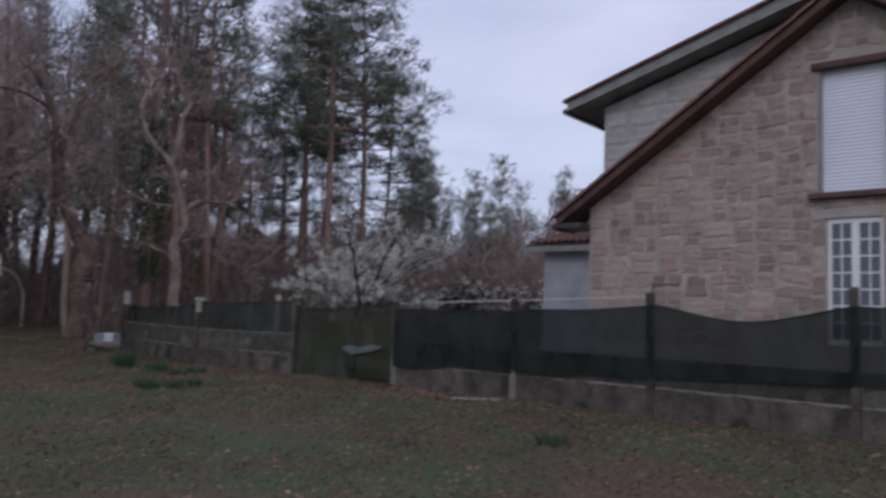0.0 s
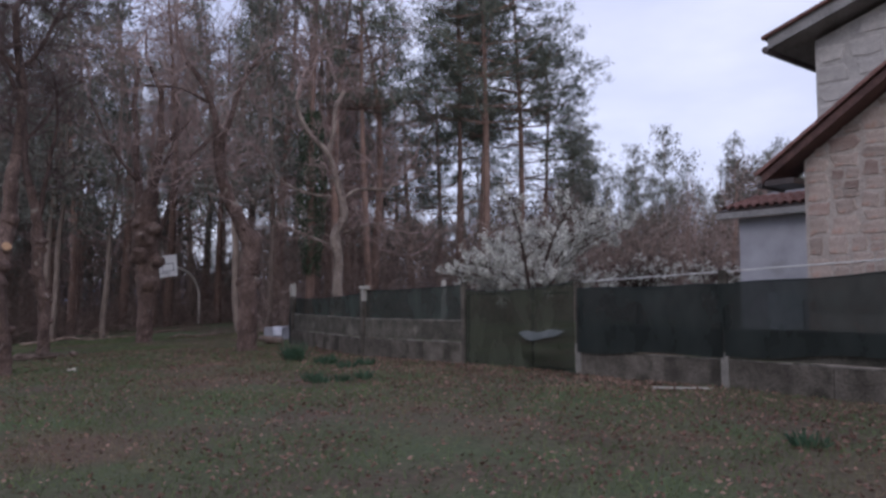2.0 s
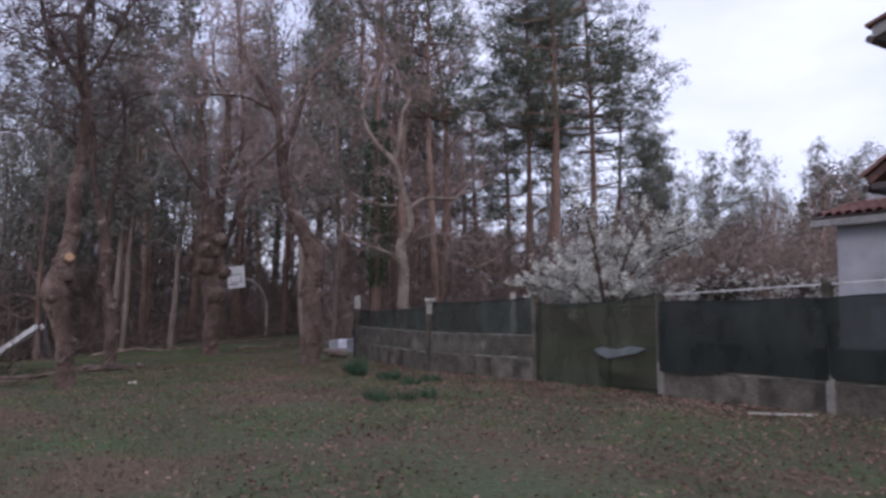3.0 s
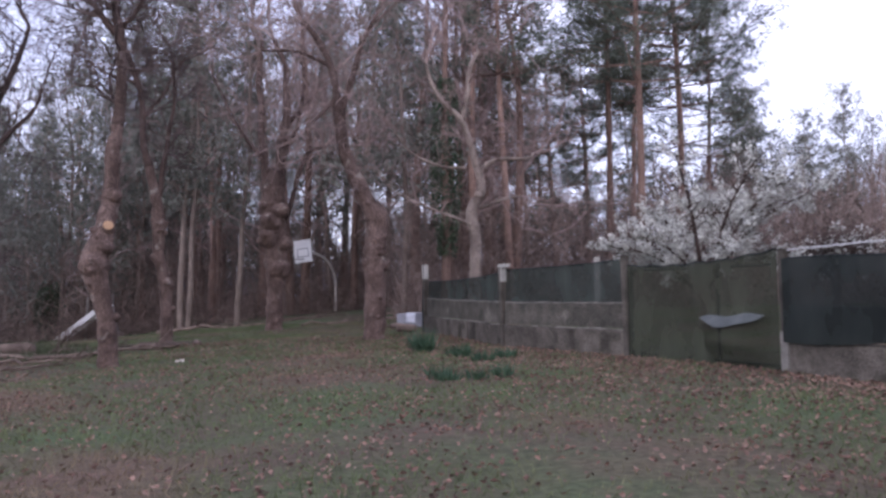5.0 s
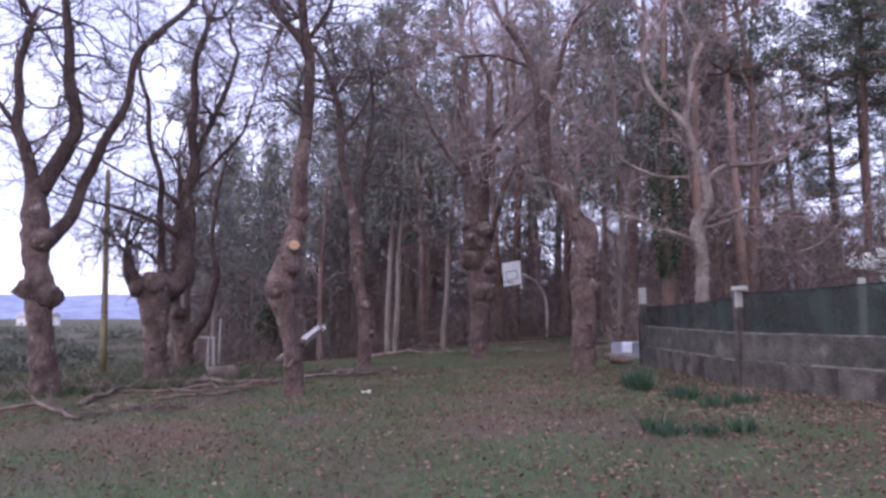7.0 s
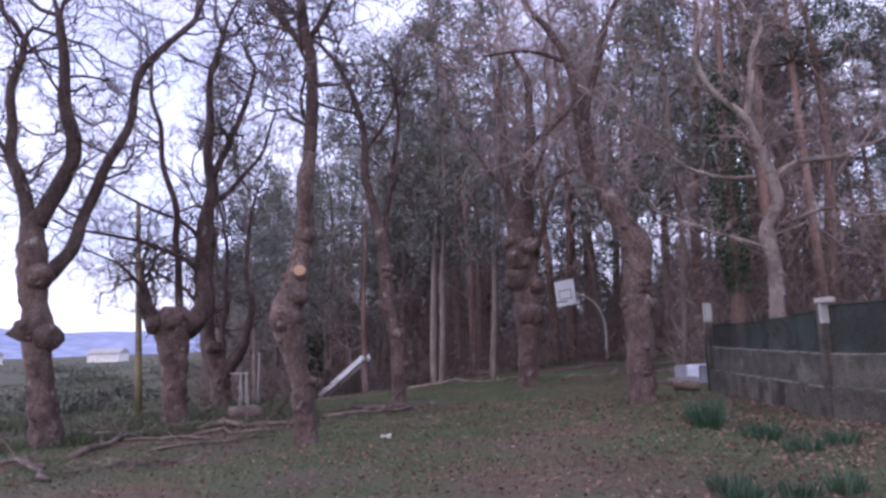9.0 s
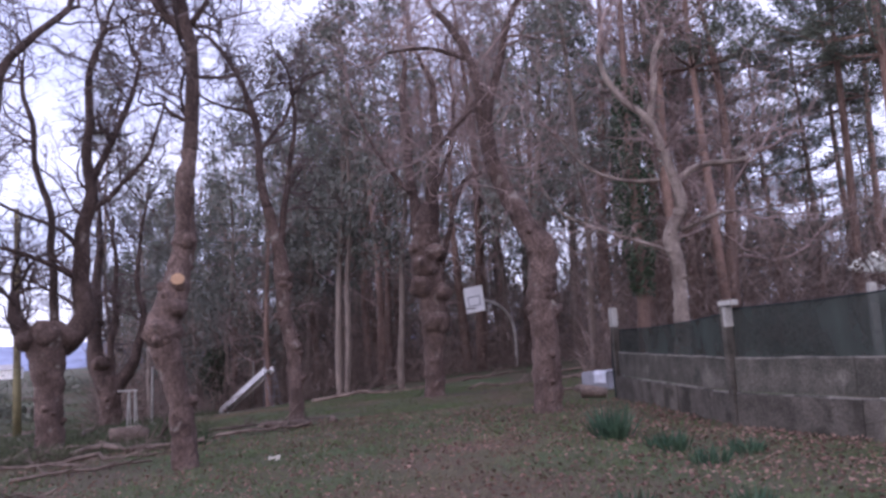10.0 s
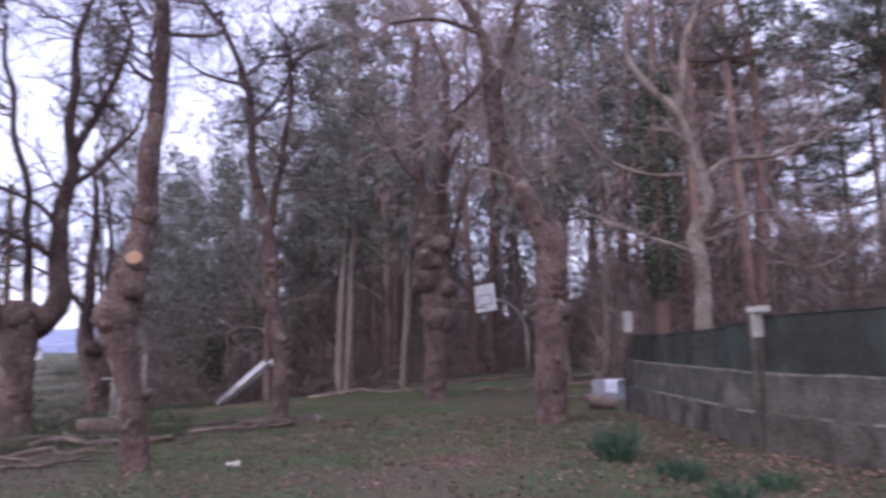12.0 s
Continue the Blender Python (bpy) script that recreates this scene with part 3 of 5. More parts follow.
    bmesh.ops.remove_doubles(bm, verts=bm.verts[:], dist=0.001)
    bm.to_mesh(me)
    bm.free()
    return me


wall_gable = part("gable_wall", gable_wall(), None, house, "rubble stone gable wall with pale mortar")
for x0, x1, y0, y1 in ((0, 0.5, 0.5, 7), (U1 - 0.5, U1, 0.5, 7), (0, U1, 7, 7.4)):
    g = Geo()
    g.box(x0, x1, y0, y1, 0, EAVE - 0.1)
    part("wall", g, M_MORTAR, house)

# upper storey behind, with its own shallower gable
UPX, UPY, UPZ, UPS = 0.04, 0.52, 6.62, 0.272
g = Geo()
g.prism([(UPX, 2.0), (9.8, 2.0), (9.8, UPZ + UPS * 4.2), (4.9, UPZ + UPS * 5.2), (UPX, UPZ)], UPY, 7.2)
wall_upper = part("upper_wall", g, M_GRANITE, house, "pale granite block upper wall")


def roof_slab(x0, z0, x1, z1, y0, y1, thick, material, name, label):
    g = Geo()
    g.prism([(x0, z0), (x1, z1), (x1, z1 + thick), (x0, z0 + thick)], y0, y1)
    return part(name, g, material, house, label)


roof_low = roof_slab(-0.6, EAVE + SLOPE * -0.6 + 0.02, APEX, top_at(APEX) + 0.02, -0.38, 0.5, 0.16, M_BROWN, "roof", "clay tile roof with dark timber verge")
roof_low_b = roof_slab(U1 + 0.6, EAVE - 0.36, APEX, top_at(APEX) + 0.02, -0.38, 0.5, 0.16, M_BROWN, "roof", "clay tile roof with dark timber verge")
roof_up = roof_slab(-0.62, UPZ + 0.01 - 0.1, 4.9, UPZ + UPS * 5.2 + 0.05, 0.0, 7.4, 0.24, M_FASCIA, "upper_roof", "upper roof with grey boarded verge")
roof_up_b = roof_slab(10.4, UPZ - 0.1, 4.9, UPZ + UPS * 5.2 + 0.05, 0.0, 7.4, 0.24, M_FASCIA, "upper_roof", "upper roof with grey boarded verge")
g = Geo()
g.prism([(-0.7, UPZ + 0.1), (4.9, UPZ + UPS * 5.2 + 0.3), (4.9, UPZ + UPS * 5.2 + 0.36), (-0.7, UPZ + 0.16)], -0.08, 7.5)
part("tile_edge", g, M_TILE, roof_up, "dark clay tile edge")
g = Geo()
g.tube([Vector((-0.66, -0.02, UPZ - 0.1)), Vector((-0.66, 7.4, UPZ - 0.1))], [0.07, 0.07], 10)
part("gutter", g, M_GUTTER, roof_up, "dark eaves gutter")
g = Geo()
g.tube([Vector((-0.66, -0.36, EAVE - 0.42)), Vector((-0.66, 0.5, EAVE - 0.42))], [0.06, 0.06], 10)
part("gutter", g, M_GUTTER, roof_low, "dark eaves gutter")


def barrel_tile(length=0.42, r=0.1, r2=0.085, t=0.015):
    g, k = Geo(), 7
    for x, rr in ((0, r), (length, r2)):
        for q in (rr, rr - t):
            for i in range(k):
                w = math.pi * i / (k - 1)
                g.v.append(Vector((x, math.cos(w) * q, math.sin(w) * q)))
    for i in range(k - 1):
        g.f += [(i, i + 1, 2 * k + i + 1, 2 * k + i), (k + i + 1, k + i, 3 * k + i, 3 * k + i + 1), (i + 1, i, k + i, k + i + 1), (2 * k + i, 2 * k + i + 1, 3 * k + i + 1, 3 * k + i)]
    return g.mesh("tile", M_TILE, smooth=False)


TILE = barrel_tile()
ang = math.degrees(math.atan(SLOPE))
for side, roof in ((1, roof_low), (-1, roof_low_b)):
    for row in range(3):
        for i in range(19):
            d = 0.36 * i
            x = -0.68 + d * math.cos(radians(ang))
            z = EAVE - 0.68 * SLOPE + 0.2 + d * math.sin(radians(ang))
            if x > APEX:
                continue
            m = pose(x, -0.36 + 0.2 * row, z, 0, -ang, 0)
            if side < 0:
                m = pose(2 * APEX - x, -0.36 + 0.2 * row, z, 0, 0, 180) @ pose(0, 0, 0, 0, -ang, 0)
            part("tile", TILE, None, roof, at=m)

# Soffit box: shade under the eaves is put into its dark colour.
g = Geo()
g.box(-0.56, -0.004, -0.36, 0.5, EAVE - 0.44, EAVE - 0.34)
part("soffit", g, M_GUTTER, roof_low, "boarded soffit with eaves shade in its dark colour")

# annex with a lean-to roof, set back beside the gable
g = Geo()
g.box(-3.2, 0.6, 3.2, 6.8, 0, 3.72)
part("annex_wall", g, M_STUCCO, house, "grey rendered annex wall")
g = Geo()
g.prism([(2.92, 3.78), (6.9, 4.9), (6.9, 5.0), (2.92, 3.9)], -0.6, 3.55)
dg = Geo()
dg.box(-2.5, -1.68, 3.15, 3.196, 0.05, 1.95)
ad = part("annex_door", dg, M_GREYDOOR, house, "pale grey blue plank door", bevel=0.01)
dg = Geo()
dg.tube([Vector((-1.78, 3.1, 1.05)), Vector((-1.78, 3.1, 1.2))], [0.015, 0.015], 8)
part("handle", dg, M_STEEL, ad, "steel pull handle")
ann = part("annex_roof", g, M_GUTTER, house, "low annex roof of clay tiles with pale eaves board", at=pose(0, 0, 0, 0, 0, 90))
g = Geo()
g.box(2.82, 2.9, -0.6, 3.58, 3.7, 3.84)
part("eaves_board", g, M_FASCIA, ann, "pale eaves board")
for i in range(19):
    for j in range(4):
        part("tile", TILE, None, ann, at=pose(2.86 + 0.36 * j, -0.5 + 0.215 * i, 3.9 + 0.1 * j, 0, -15.7, 0))

# window shutter and glazed door
win = part("upper_window", Geo(), M_WHITE, house, "tall upper window closed by a white roller shutter")
x0, x1, z0, z1 = OPEN[0]
g = Geo()
n = 68
for i in range(n + 1):
    z = z0 + (z1 - z0 - 0.07) * i / n
    g.v += [Vector((x, 0.165 + 0.01 * (i % 2), z)) for x in (x0 + 0.05, x1 - 0.05)] + [Vector((x, 0.19, z)) for x in (x1 - 0.05, x0 + 0.05)]
for i in range(n):
    for k in range(4):
        a, b = i * 4 + k, i * 4 + (k + 1) % 4
        g.f.append((a, b, b + 4, a + 4))
g.f += [(3, 2, 1, 0), (n * 4, n * 4 + 1, n * 4 + 2, n * 4 + 3)]
part("roller_shutter", g, M_SHUTTER, win, "closed white roller shutter")
for b in ((x0, x0 + 0.05, z0, z1), (x1 - 0.05, x1, z0, z1)):
    g = Geo()
    g.box(b[0], b[1], 0.06, 0.3, b[2], b[3])
    part("frame", g, M_FASCIA, win)
g = Geo()
g.box(x0 - 0.15, x1 + 0.15, -0.1, 0.3, z0 - 0.1, z0)
part("sill", g, M_BROWN, win, "dark brown window sill", bevel=0.012)
g = Geo()
g.box(x0 - 0.1, x1 + 0.1, -0.05, 0.3, z1 - 0.07, z1 + 0.05)
part("lintel", g, M_BROWN, win, "dark brown lintel", bevel=0.012)

fdoor = part("glazed_door", Geo(), M_WHITE, house, "white double glazed door with small panes")
x0, x1, z0, z1 = OPEN[1]
# Added dark panel stands in for the unlit room behind the panes.
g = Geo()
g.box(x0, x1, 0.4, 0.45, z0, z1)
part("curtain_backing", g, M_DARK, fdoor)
mid = (x0 + x1) / 2
for a, b in ((x0, mid), (mid, x1)):
    for s, e in ((a, a + 0.065), (b - 0.065, b)):
        g = Geo()
        g.box(s, e, 0.1, 0.16, z0, z1)
        part("stile", g, M_WHITE, fdoor, bevel=0.006)
    for zr in (z0 + 0.05, z1 - 0.05):
        g = Geo()
        g.box(a + 0.065, b - 0.065, 0.1, 0.16, zr - 0.05, zr + 0.05)
        part("rail", g, M_WHITE, fdoor)
    cx = (a + b) / 2
    g = Geo()
    g.box(cx - 0.012, cx + 0.012, 0.115, 0.145, z0 + 0.1, z1 - 0.1)
    part("glazing_bar", g, M_WHITE, fdoor)
    rows = 7
    for k in range(1, rows):
        zz = z0 + 0.1 + (z1 - z0 - 0.2) * k / rows
        g = Geo()
        g.box(a + 0.065, b - 0.065, 0.113, 0.147, zz - 0.012, zz + 0.012)
        part("glazing_bar", g, M_WHITE, fdoor)
    for c0, c1 in ((a + 0.065, cx - 0.012), (cx + 0.012, b - 0.065)):
        for k in range(rows):
            g = Geo()
            g.box(c0, c1, 0.128, 0.132, z0 + 0.1 + (z1 - z0 - 0.2) * k / rows, z0 + 0.1 + (z1 - z0 - 0.2) * (k + 1) / rows)
            part("pane", g, M_GLASS, fdoor)


# ---- trees by the meadow ----
def oak(name, label, base, side, trunk, limbs, seed, bark=None, scale=1.0, twigs=(5, 6, 7), crown=2.6, burls=(), cut=None, per_limb=7, slim=0.8, twig=None, stout=1.0):
    """A tree from a trunk line and limb lines, each of sideways, height and radius; twigs grow from the limbs."""
    bark = bark or M_OAK
    rng = random.Random(seed)
    z0 = ground_z(base[0], base[1]) - 0.08
    m = pose(base[0], base[1], z0, 0, 0, math.degrees(math.atan2(side[1], side[0]))) @ Matrix.Scale(scale, 4)
    t = thing(name, label, "tree", at=m, group="trees round the meadow")
    nodes = [(x, 0.0, z + 0.08 if i else -0.15, r * slim) for i, (x, z, r) in enumerate(trunk)]
    nodes = [(x, 0.09 * math.sin(z * 1.1 + seed), z, r) for x, y, z, r in nodes]
    pts, rad = spline(nodes, 0.06)
    g = Geo()
    flare = [r * (1 + 0.16 * math.exp(-max(p.z, 0) / 0.15)) for p, r in zip(pts, rad)]
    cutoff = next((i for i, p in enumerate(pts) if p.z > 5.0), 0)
    # Above the cutoff the bark colour carries the darkening of a backlit stem.
    limb_bark = M_BACKLITLIMB if bark is M_OAK else bark
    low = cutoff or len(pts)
    g.tube(pts[:low], flare[:low], 30, rough=0.15, freq=3.0)
    g.v = [p + Vector((noise.noise(p * 7.0), noise.noise(p * 7.0 + Vector((5, 0, 0))), 0.5 * noise.noise(p * 7.0 + Vector((0, 9, 0))))) * min(0.035, 0.012 + 0.09 * flare[min(i // 30, len(flare) - 1)]) for i, p in enumerate(g.v)]
    for k in range(9):
        i = rng.randrange(len(pts) // 12, low * 3 // 4)
        a = rng.uniform(3.4, 6.1)
        c = pts[i] + Vector((math.cos(a), math.sin(a), 0)) * rad[i] * 0.9
        q = rng.uniform(0.04, 0.1)
        out = Vector((math.cos(a), math.sin(a), 0.3))
        g.tube([c - out * q, c, c + out * q * 0.6, c + out * q * 1.1], [q * 1.3, q * 1.1, q * 0.8, q * 0.35], 9, rough=0.4, freq=9)
    part("trunk", g, bark, t, smooth=True)
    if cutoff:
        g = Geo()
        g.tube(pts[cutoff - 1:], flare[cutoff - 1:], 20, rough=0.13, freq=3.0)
        part("stem", g, limb_bark, t, "upper stem, dark bark deepened as if backlit", smooth=True)
    for bx, by, bz, br in burls:
        br = br * 0.86
        g = Geo()
        k = [Vector((bx, by, bz - br)), Vector((bx, by, bz - br * 0.75)), Vector((bx, by, bz - br * 0.3)), Vector((bx, by, bz + br * 0.2)), Vector((bx, by, bz + br * 0.65)), Vector((bx, by, bz + br * 0.95))]
        g.tube(k, [br * 0.15, br * 0.7, br * 1.02, br, br * 0.72, br * 0.1], 20, rough=0.55, freq=4.0)
        g.v = [p + Vector((noise.noise(p * 9), noise.noise(p * 9 + Vector((5, 0, 0))), noise.noise(p * 9 + Vector((0, 5, 0))))) * 0.05 for p in g.v]
        part("burl", g, bark, t, "knobbly burl", smooth=True)
    if cut:
        g = Geo()
        cx, cy, cz, cr = cut
        g.tube([Vector((cx + 0.02, cy + 0.25, cz - 0.12)), Vector((cx, cy, cz))], [cr * 1.3, cr], 14, rough=0.08, freq=5)
        part("stub", g, bark, t, smooth=True)
        g = Geo()
        d = Vector((-0.02, -0.25, 0.12)).normalized()
        g.tube([Vector((cx, cy, cz)) + d * 0.003, Vector((cx, cy, cz)) + d * 0.012], [cr * 0.93, cr * 0.9], 14)
        part("cut_face", g, M_CUT, t, "fresh orange sawn face")
    lines = [(pts, rad, 0.62)] if pts[-1].z > 6 else []
    for i, line in enumerate(limbs):
        off = rng.uniform(-0.5, 0.5)
        ln = [(x, 0.09 * math.sin(z * 1.1 + seed) + off * (k / max(1, len(line) - 1)) * 1.2, z + 0.08, r * 0.88) for k, (x, z, r) in enumerate(line)]
        lp, lr = spline(ln, 0.16)
        amp = 0.16
        lp = [p + Vector((noise.noise(p * 0.9 + Vector((seed, i * 3, 0))), noise.noise(p * 0.9 + Vector((0, seed, i * 5))), 0)) * amp * min(1, k / 8) for k, p in enumerate(lp)]
        g = Geo()
        g.tube(lp, lr, 10, rough=0.1, freq=3.5)
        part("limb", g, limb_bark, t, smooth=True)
        lines.append((lp, lr, 0.2))
    g = Geo()
    for lp, lr, start in lines:
        n = len(lp)
        end = (lp[-1] - lp[-3]).normalized()
        for k in range(3):
            grow(g, lp[-1], end + Vector((rng.gauss(0, 0.35), rng.gauss(0, 0.35), rng.gauss(0, 0.2))), crown * rng.uniform(0.9, 1.3), min(lr[-1] * 0.8, 0.04 * stout), 3, rng, twigs, 0.05, 0.38)
        for k in range(per_limb):
            i = int(n * rng.uniform(start, 0.98))
            i = min(max(i, 1), n - 2)
            if lp[i].z < 2.2:
                continue
            ax = (lp[i + 1] - lp[i - 1]).normalized()
            s = Vector((rng.gauss(0, 1), rng.gauss(0, 1), rng.gauss(0.1, 0.5)))
            s = (s - ax * s.dot(ax)).normalized()
            grow(g, lp[i], s + ax * 0.35, crown * rng.uniform(0.5, 1.0), min(lr[i] * 0.4, 0.028 * stout), 3, rng, twigs, 0.07, 0.42)
    part("crown", g, twig or M_TWIG, t, "bare brown twigs, coloured dark as if backlit" if twig else "bare reddish brown twigs")
    return t


oak("crooked_oak", "crooked bare oak with a swollen leaning trunk", (-5.83, 16.16), (0.92, 0.38),
    [(0, 0.0, 0.29), (0.02, 0.81, 0.30), (0.03, 1.45, 0.29), (0.01, 2.1, 0.335), (0.08, 2.86, 0.30), (0.08, 3.19, 0.33), (-0.18, 3.59, 0.247), (-0.52, 4.28, 0.21), (-0.77, 4.92, 0.179), (-0.9, 5.73, 0.15), (-0.99, 6.67, 0.115), (-1.21, 7.39, 0.1), (-1.53, 7.96, 0.09), (-1.81, 8.28, 0.08)],
    [[(-0.77, 4.92, 0.13), (-0.75, 5.96, 0.11), (-0.48, 7.22, 0.085), (-0.04, 8.08, 0.06)], [(-0.95, 6.3, 0.07), (-1.4, 5.7, 0.05), (-1.75, 5.3, 0.03)], [(-1.1, 7.1, 0.06), (-1.9, 7.5, 0.05), (-2.9, 7.6, 0.03)]],
    11, crown=2.2, per_limb=6, twigs=(4, 5, 5), slim=0.9, burls=[(0.2, 0.0, 2.0, 0.22), (0.12, 0.08, 3.2, 0.26), (-0.2, 0.02, 2.05, 0.19)])
oak("burled_oak", "bare pollard oak with large burls and upright stems", (-11.3, 21.35), (0.86, 0.5),
    [(0, 0, 0.3), (0.03, 1.25, 0.28), (0.06, 1.75, 0.36), (0.08, 2.2, 0.44), (0.05, 2.75, 0.4), (-0.04, 3.35, 0.5), (-0.05, 3.9, 0.46), (-0.03, 4.5, 0.42), (0.0, 5.0, 0.34), (0.05, 5.5, 0.2)],
    [[(0.16, 4.1, 0.24), (0.22, 5.69, 0.2), (0.37, 7.34, 0.17), (0.36, 9.03, 0.12), (-0.01, 10.07, 0.08)], [(-0.2, 4.1, 0.2), (-0.41, 6.04, 0.16), (-0.5, 8.21, 0.13), (-0.42, 10.07, 0.08)],
     [(0.33, 3.5, 0.11), (0.68, 5.02, 0.09), (1.04, 5.99, 0.085), (1.63, 6.3, 0.06)], [(0.35, 7.0, 0.1), (1.13, 7.82, 0.08), (1.56, 8.32, 0.05)], [(-0.4, 5.8, 0.08), (-1.3, 7.0, 0.06), (-2.0, 8.6, 0.04)], [(0.2, 5.5, 0.09), (0.9, 7.6, 0.07), (1.0, 9.8, 0.05)]],
    23, slim=0.94, burls=[(0.16, -0.2, 2.15, 0.42), (-0.22, -0.2, 3.2, 0.4), (0.3, -0.1, 3.0, 0.36), (-0.12, -0.22, 3.75, 0.42), (0.14, -0.2, 4.1, 0.36), (-0.3, -0.05, 4.3, 0.3)], crown=2.4, per_limb=5, twigs=(4, 5, 5))
oak("slender_oak", "slender bare oak with a pale knotted trunk", (-11.74, 15.85), (0.76, 0.65),
    [(0, 0, 0.2), (0.01, 0.79, 0.165), (-0.03, 1.77, 0.18), (-0.2, 2.52, 0.16), (-0.22, 3.4, 0.2), (-0.3, 4.04, 0.15), (-0.47, 4.8, 0.125), (-0.64, 5.57, 0.1), (-0.68, 6.74, 0.09), (-0.92, 7.66, 0.075), (-1.28, 8.44, 0.06), (-1.7, 8.96, 0.05)],
    [[(-0.22, 4.1, 0.1), (-0.03, 5.44, 0.08), (0.18, 6.63, 0.06), (0.1, 7.9, 0.045)], [(-0.66, 6.2, 0.06), (-0.1, 7.0, 0.05), (0.3, 7.9, 0.04), (0.9, 8.3, 0.025)], [(-0.8, 7.2, 0.05), (-1.6, 7.4, 0.035), (-2.3, 7.8, 0.02)]],
    37, burls=[(-0.15, -0.08, 3.42, 0.2), (0.02, -0.06, 1.85, 0.16)], crown=2.1, twigs=(4, 5, 5), slim=0.94, per_limb=10, twig=M_BACKLITTWIG, stout=1.3)
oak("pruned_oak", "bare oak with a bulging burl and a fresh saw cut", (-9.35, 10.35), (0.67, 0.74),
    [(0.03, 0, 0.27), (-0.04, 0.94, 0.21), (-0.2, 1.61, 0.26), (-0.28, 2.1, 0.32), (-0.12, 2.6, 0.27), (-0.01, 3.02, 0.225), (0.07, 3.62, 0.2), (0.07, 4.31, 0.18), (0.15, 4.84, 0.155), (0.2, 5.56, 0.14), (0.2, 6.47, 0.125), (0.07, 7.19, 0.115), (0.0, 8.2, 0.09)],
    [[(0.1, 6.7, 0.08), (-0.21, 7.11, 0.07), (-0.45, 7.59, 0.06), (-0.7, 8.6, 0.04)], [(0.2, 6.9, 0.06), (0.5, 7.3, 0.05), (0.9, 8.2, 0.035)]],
    41, burls=[(-0.32, -0.12, 2.15, 0.3), (-0.12, -0.1, 2.5, 0.25), (0.08, 0.0, 3.55, 0.22)], cut=(-0.06, -0.28, 2.9, 0.11), crown=2.4, twigs=(5, 5, 6), per_limb=11, twig=M_BACKLITTWIG, stout=1.4)
oak("forked_oak", "bare forked oak with a wide collar burl and winding limbs", (-15.34, 9.34), (0.55, 0.84),
    [(0, 0, 0.43), (-0.12, 1.06, 0.35), (-0.24, 2.07, 0.35), (-0.23, 2.38, 0.43), (-0.31, 2.95, 0.32), (-0.36, 3.58, 0.38), (-0.39, 4.35, 0.33), (-0.42, 4.9, 0.2)],
    [[(-0.43, 4.5, 0.19), (-0.64, 5.61, 0.158), (-0.83, 6.24, 0.13), (-0.78, 7.67, 0.1), (-0.7, 8.61, 0.08)], [(-0.3, 4.6, 0.22), (0.22, 5.69, 0.2), (0.37, 6.64, 0.17), (0.12, 7.94, 0.13), (0.04, 9.14, 0.1)],
     [(-0.1, 3.5, 0.2), (0.4, 4.14, 0.17), (0.61, 4.94, 0.143), (1.06, 5.91, 0.13), (1.4, 6.76, 0.115), (1.86, 8.34, 0.1), (2.94, 9.66, 0.08)], [(-0.8, 6.0, 0.07), (-1.5, 7.0, 0.05), (-2.2, 8.2, 0.035)]],
    53, scale=0.96, burls=[(-0.05, -0.22, 2.35, 0.34), (-0.42, -0.14, 2.5, 0.32), (-0.2, -0.1, 3.6, 0.36)], crown=2.3, per_limb=10, twigs=(4, 5, 5), twig=M_BACKLITTWIG, stout=1.4)
oak("pollard_oak", "thick pollard oak with a horned head and one tall dark limb", (-16.6, 13.2), (0.64, 0.77),
    [(0.05, 0, 0.4), (0.0, 0.9, 0.38), (-0.02, 1.7, 0.45), (-0.04, 2.3, 0.58), (-0.02, 2.75, 0.6), (0.0, 3.0, 0.36)],
    [[(0.2, 2.4, 0.38), (0.55, 2.7, 0.33), (0.74, 3.1, 0.3), (0.73, 3.8, 0.26), (0.75, 4.7, 0.22), (0.88, 6.2, 0.17), (0.86, 7.6, 0.135), (0.85, 8.9, 0.11), (1.15, 10.1, 0.08)],
     [(-0.15, 2.45, 0.36), (-0.55, 2.68, 0.29), (-0.74, 3.05, 0.23), (-0.78, 3.45, 0.16), (-0.8, 3.75, 0.07)],
     [(0.1, 2.9, 0.13), (0.06, 4.4, 0.1), (0.02, 5.5, 0.095), (-0.33, 6.6, 0.085), (-0.45, 8.0, 0.07), (-0.7, 9.2, 0.05)],
     [(0.9, 6.3, 0.12), (1.3, 7.3, 0.1), (1.75, 8.4, 0.085), (2.0, 9.6, 0.06)],
     [(0.7, 3.9, 0.09), (-0.1, 4.4, 0.07), (-1.0, 4.7, 0.055), (-2.5, 5.0, 0.03)],
     [(0.74, 4.6, 0.08), (0.2, 5.2, 0.06), (-0.9, 5.7, 0.045), (-2.0, 6.3, 0.03)],
     [(-0.75, 3.4, 0.05), (-1.3, 4.1, 0.04), (-2.2, 4.5, 0.025)], [(0.85, 5.6, 0.09), (1.5, 6.2, 0.07), (2.3, 7.4, 0.05), (2.7, 8.6, 0.03)]],
    67, scale=0.96, burls=[(-0.45, -0.1, 2.62, 0.3), (0.42, -0.1, 2.68, 0.32), (0.0, -0.3, 2.7, 0.3)], crown=2.1, per_limb=9, twigs=(4, 5, 5), twig=M_BACKLITTWIG, stout=1.4)
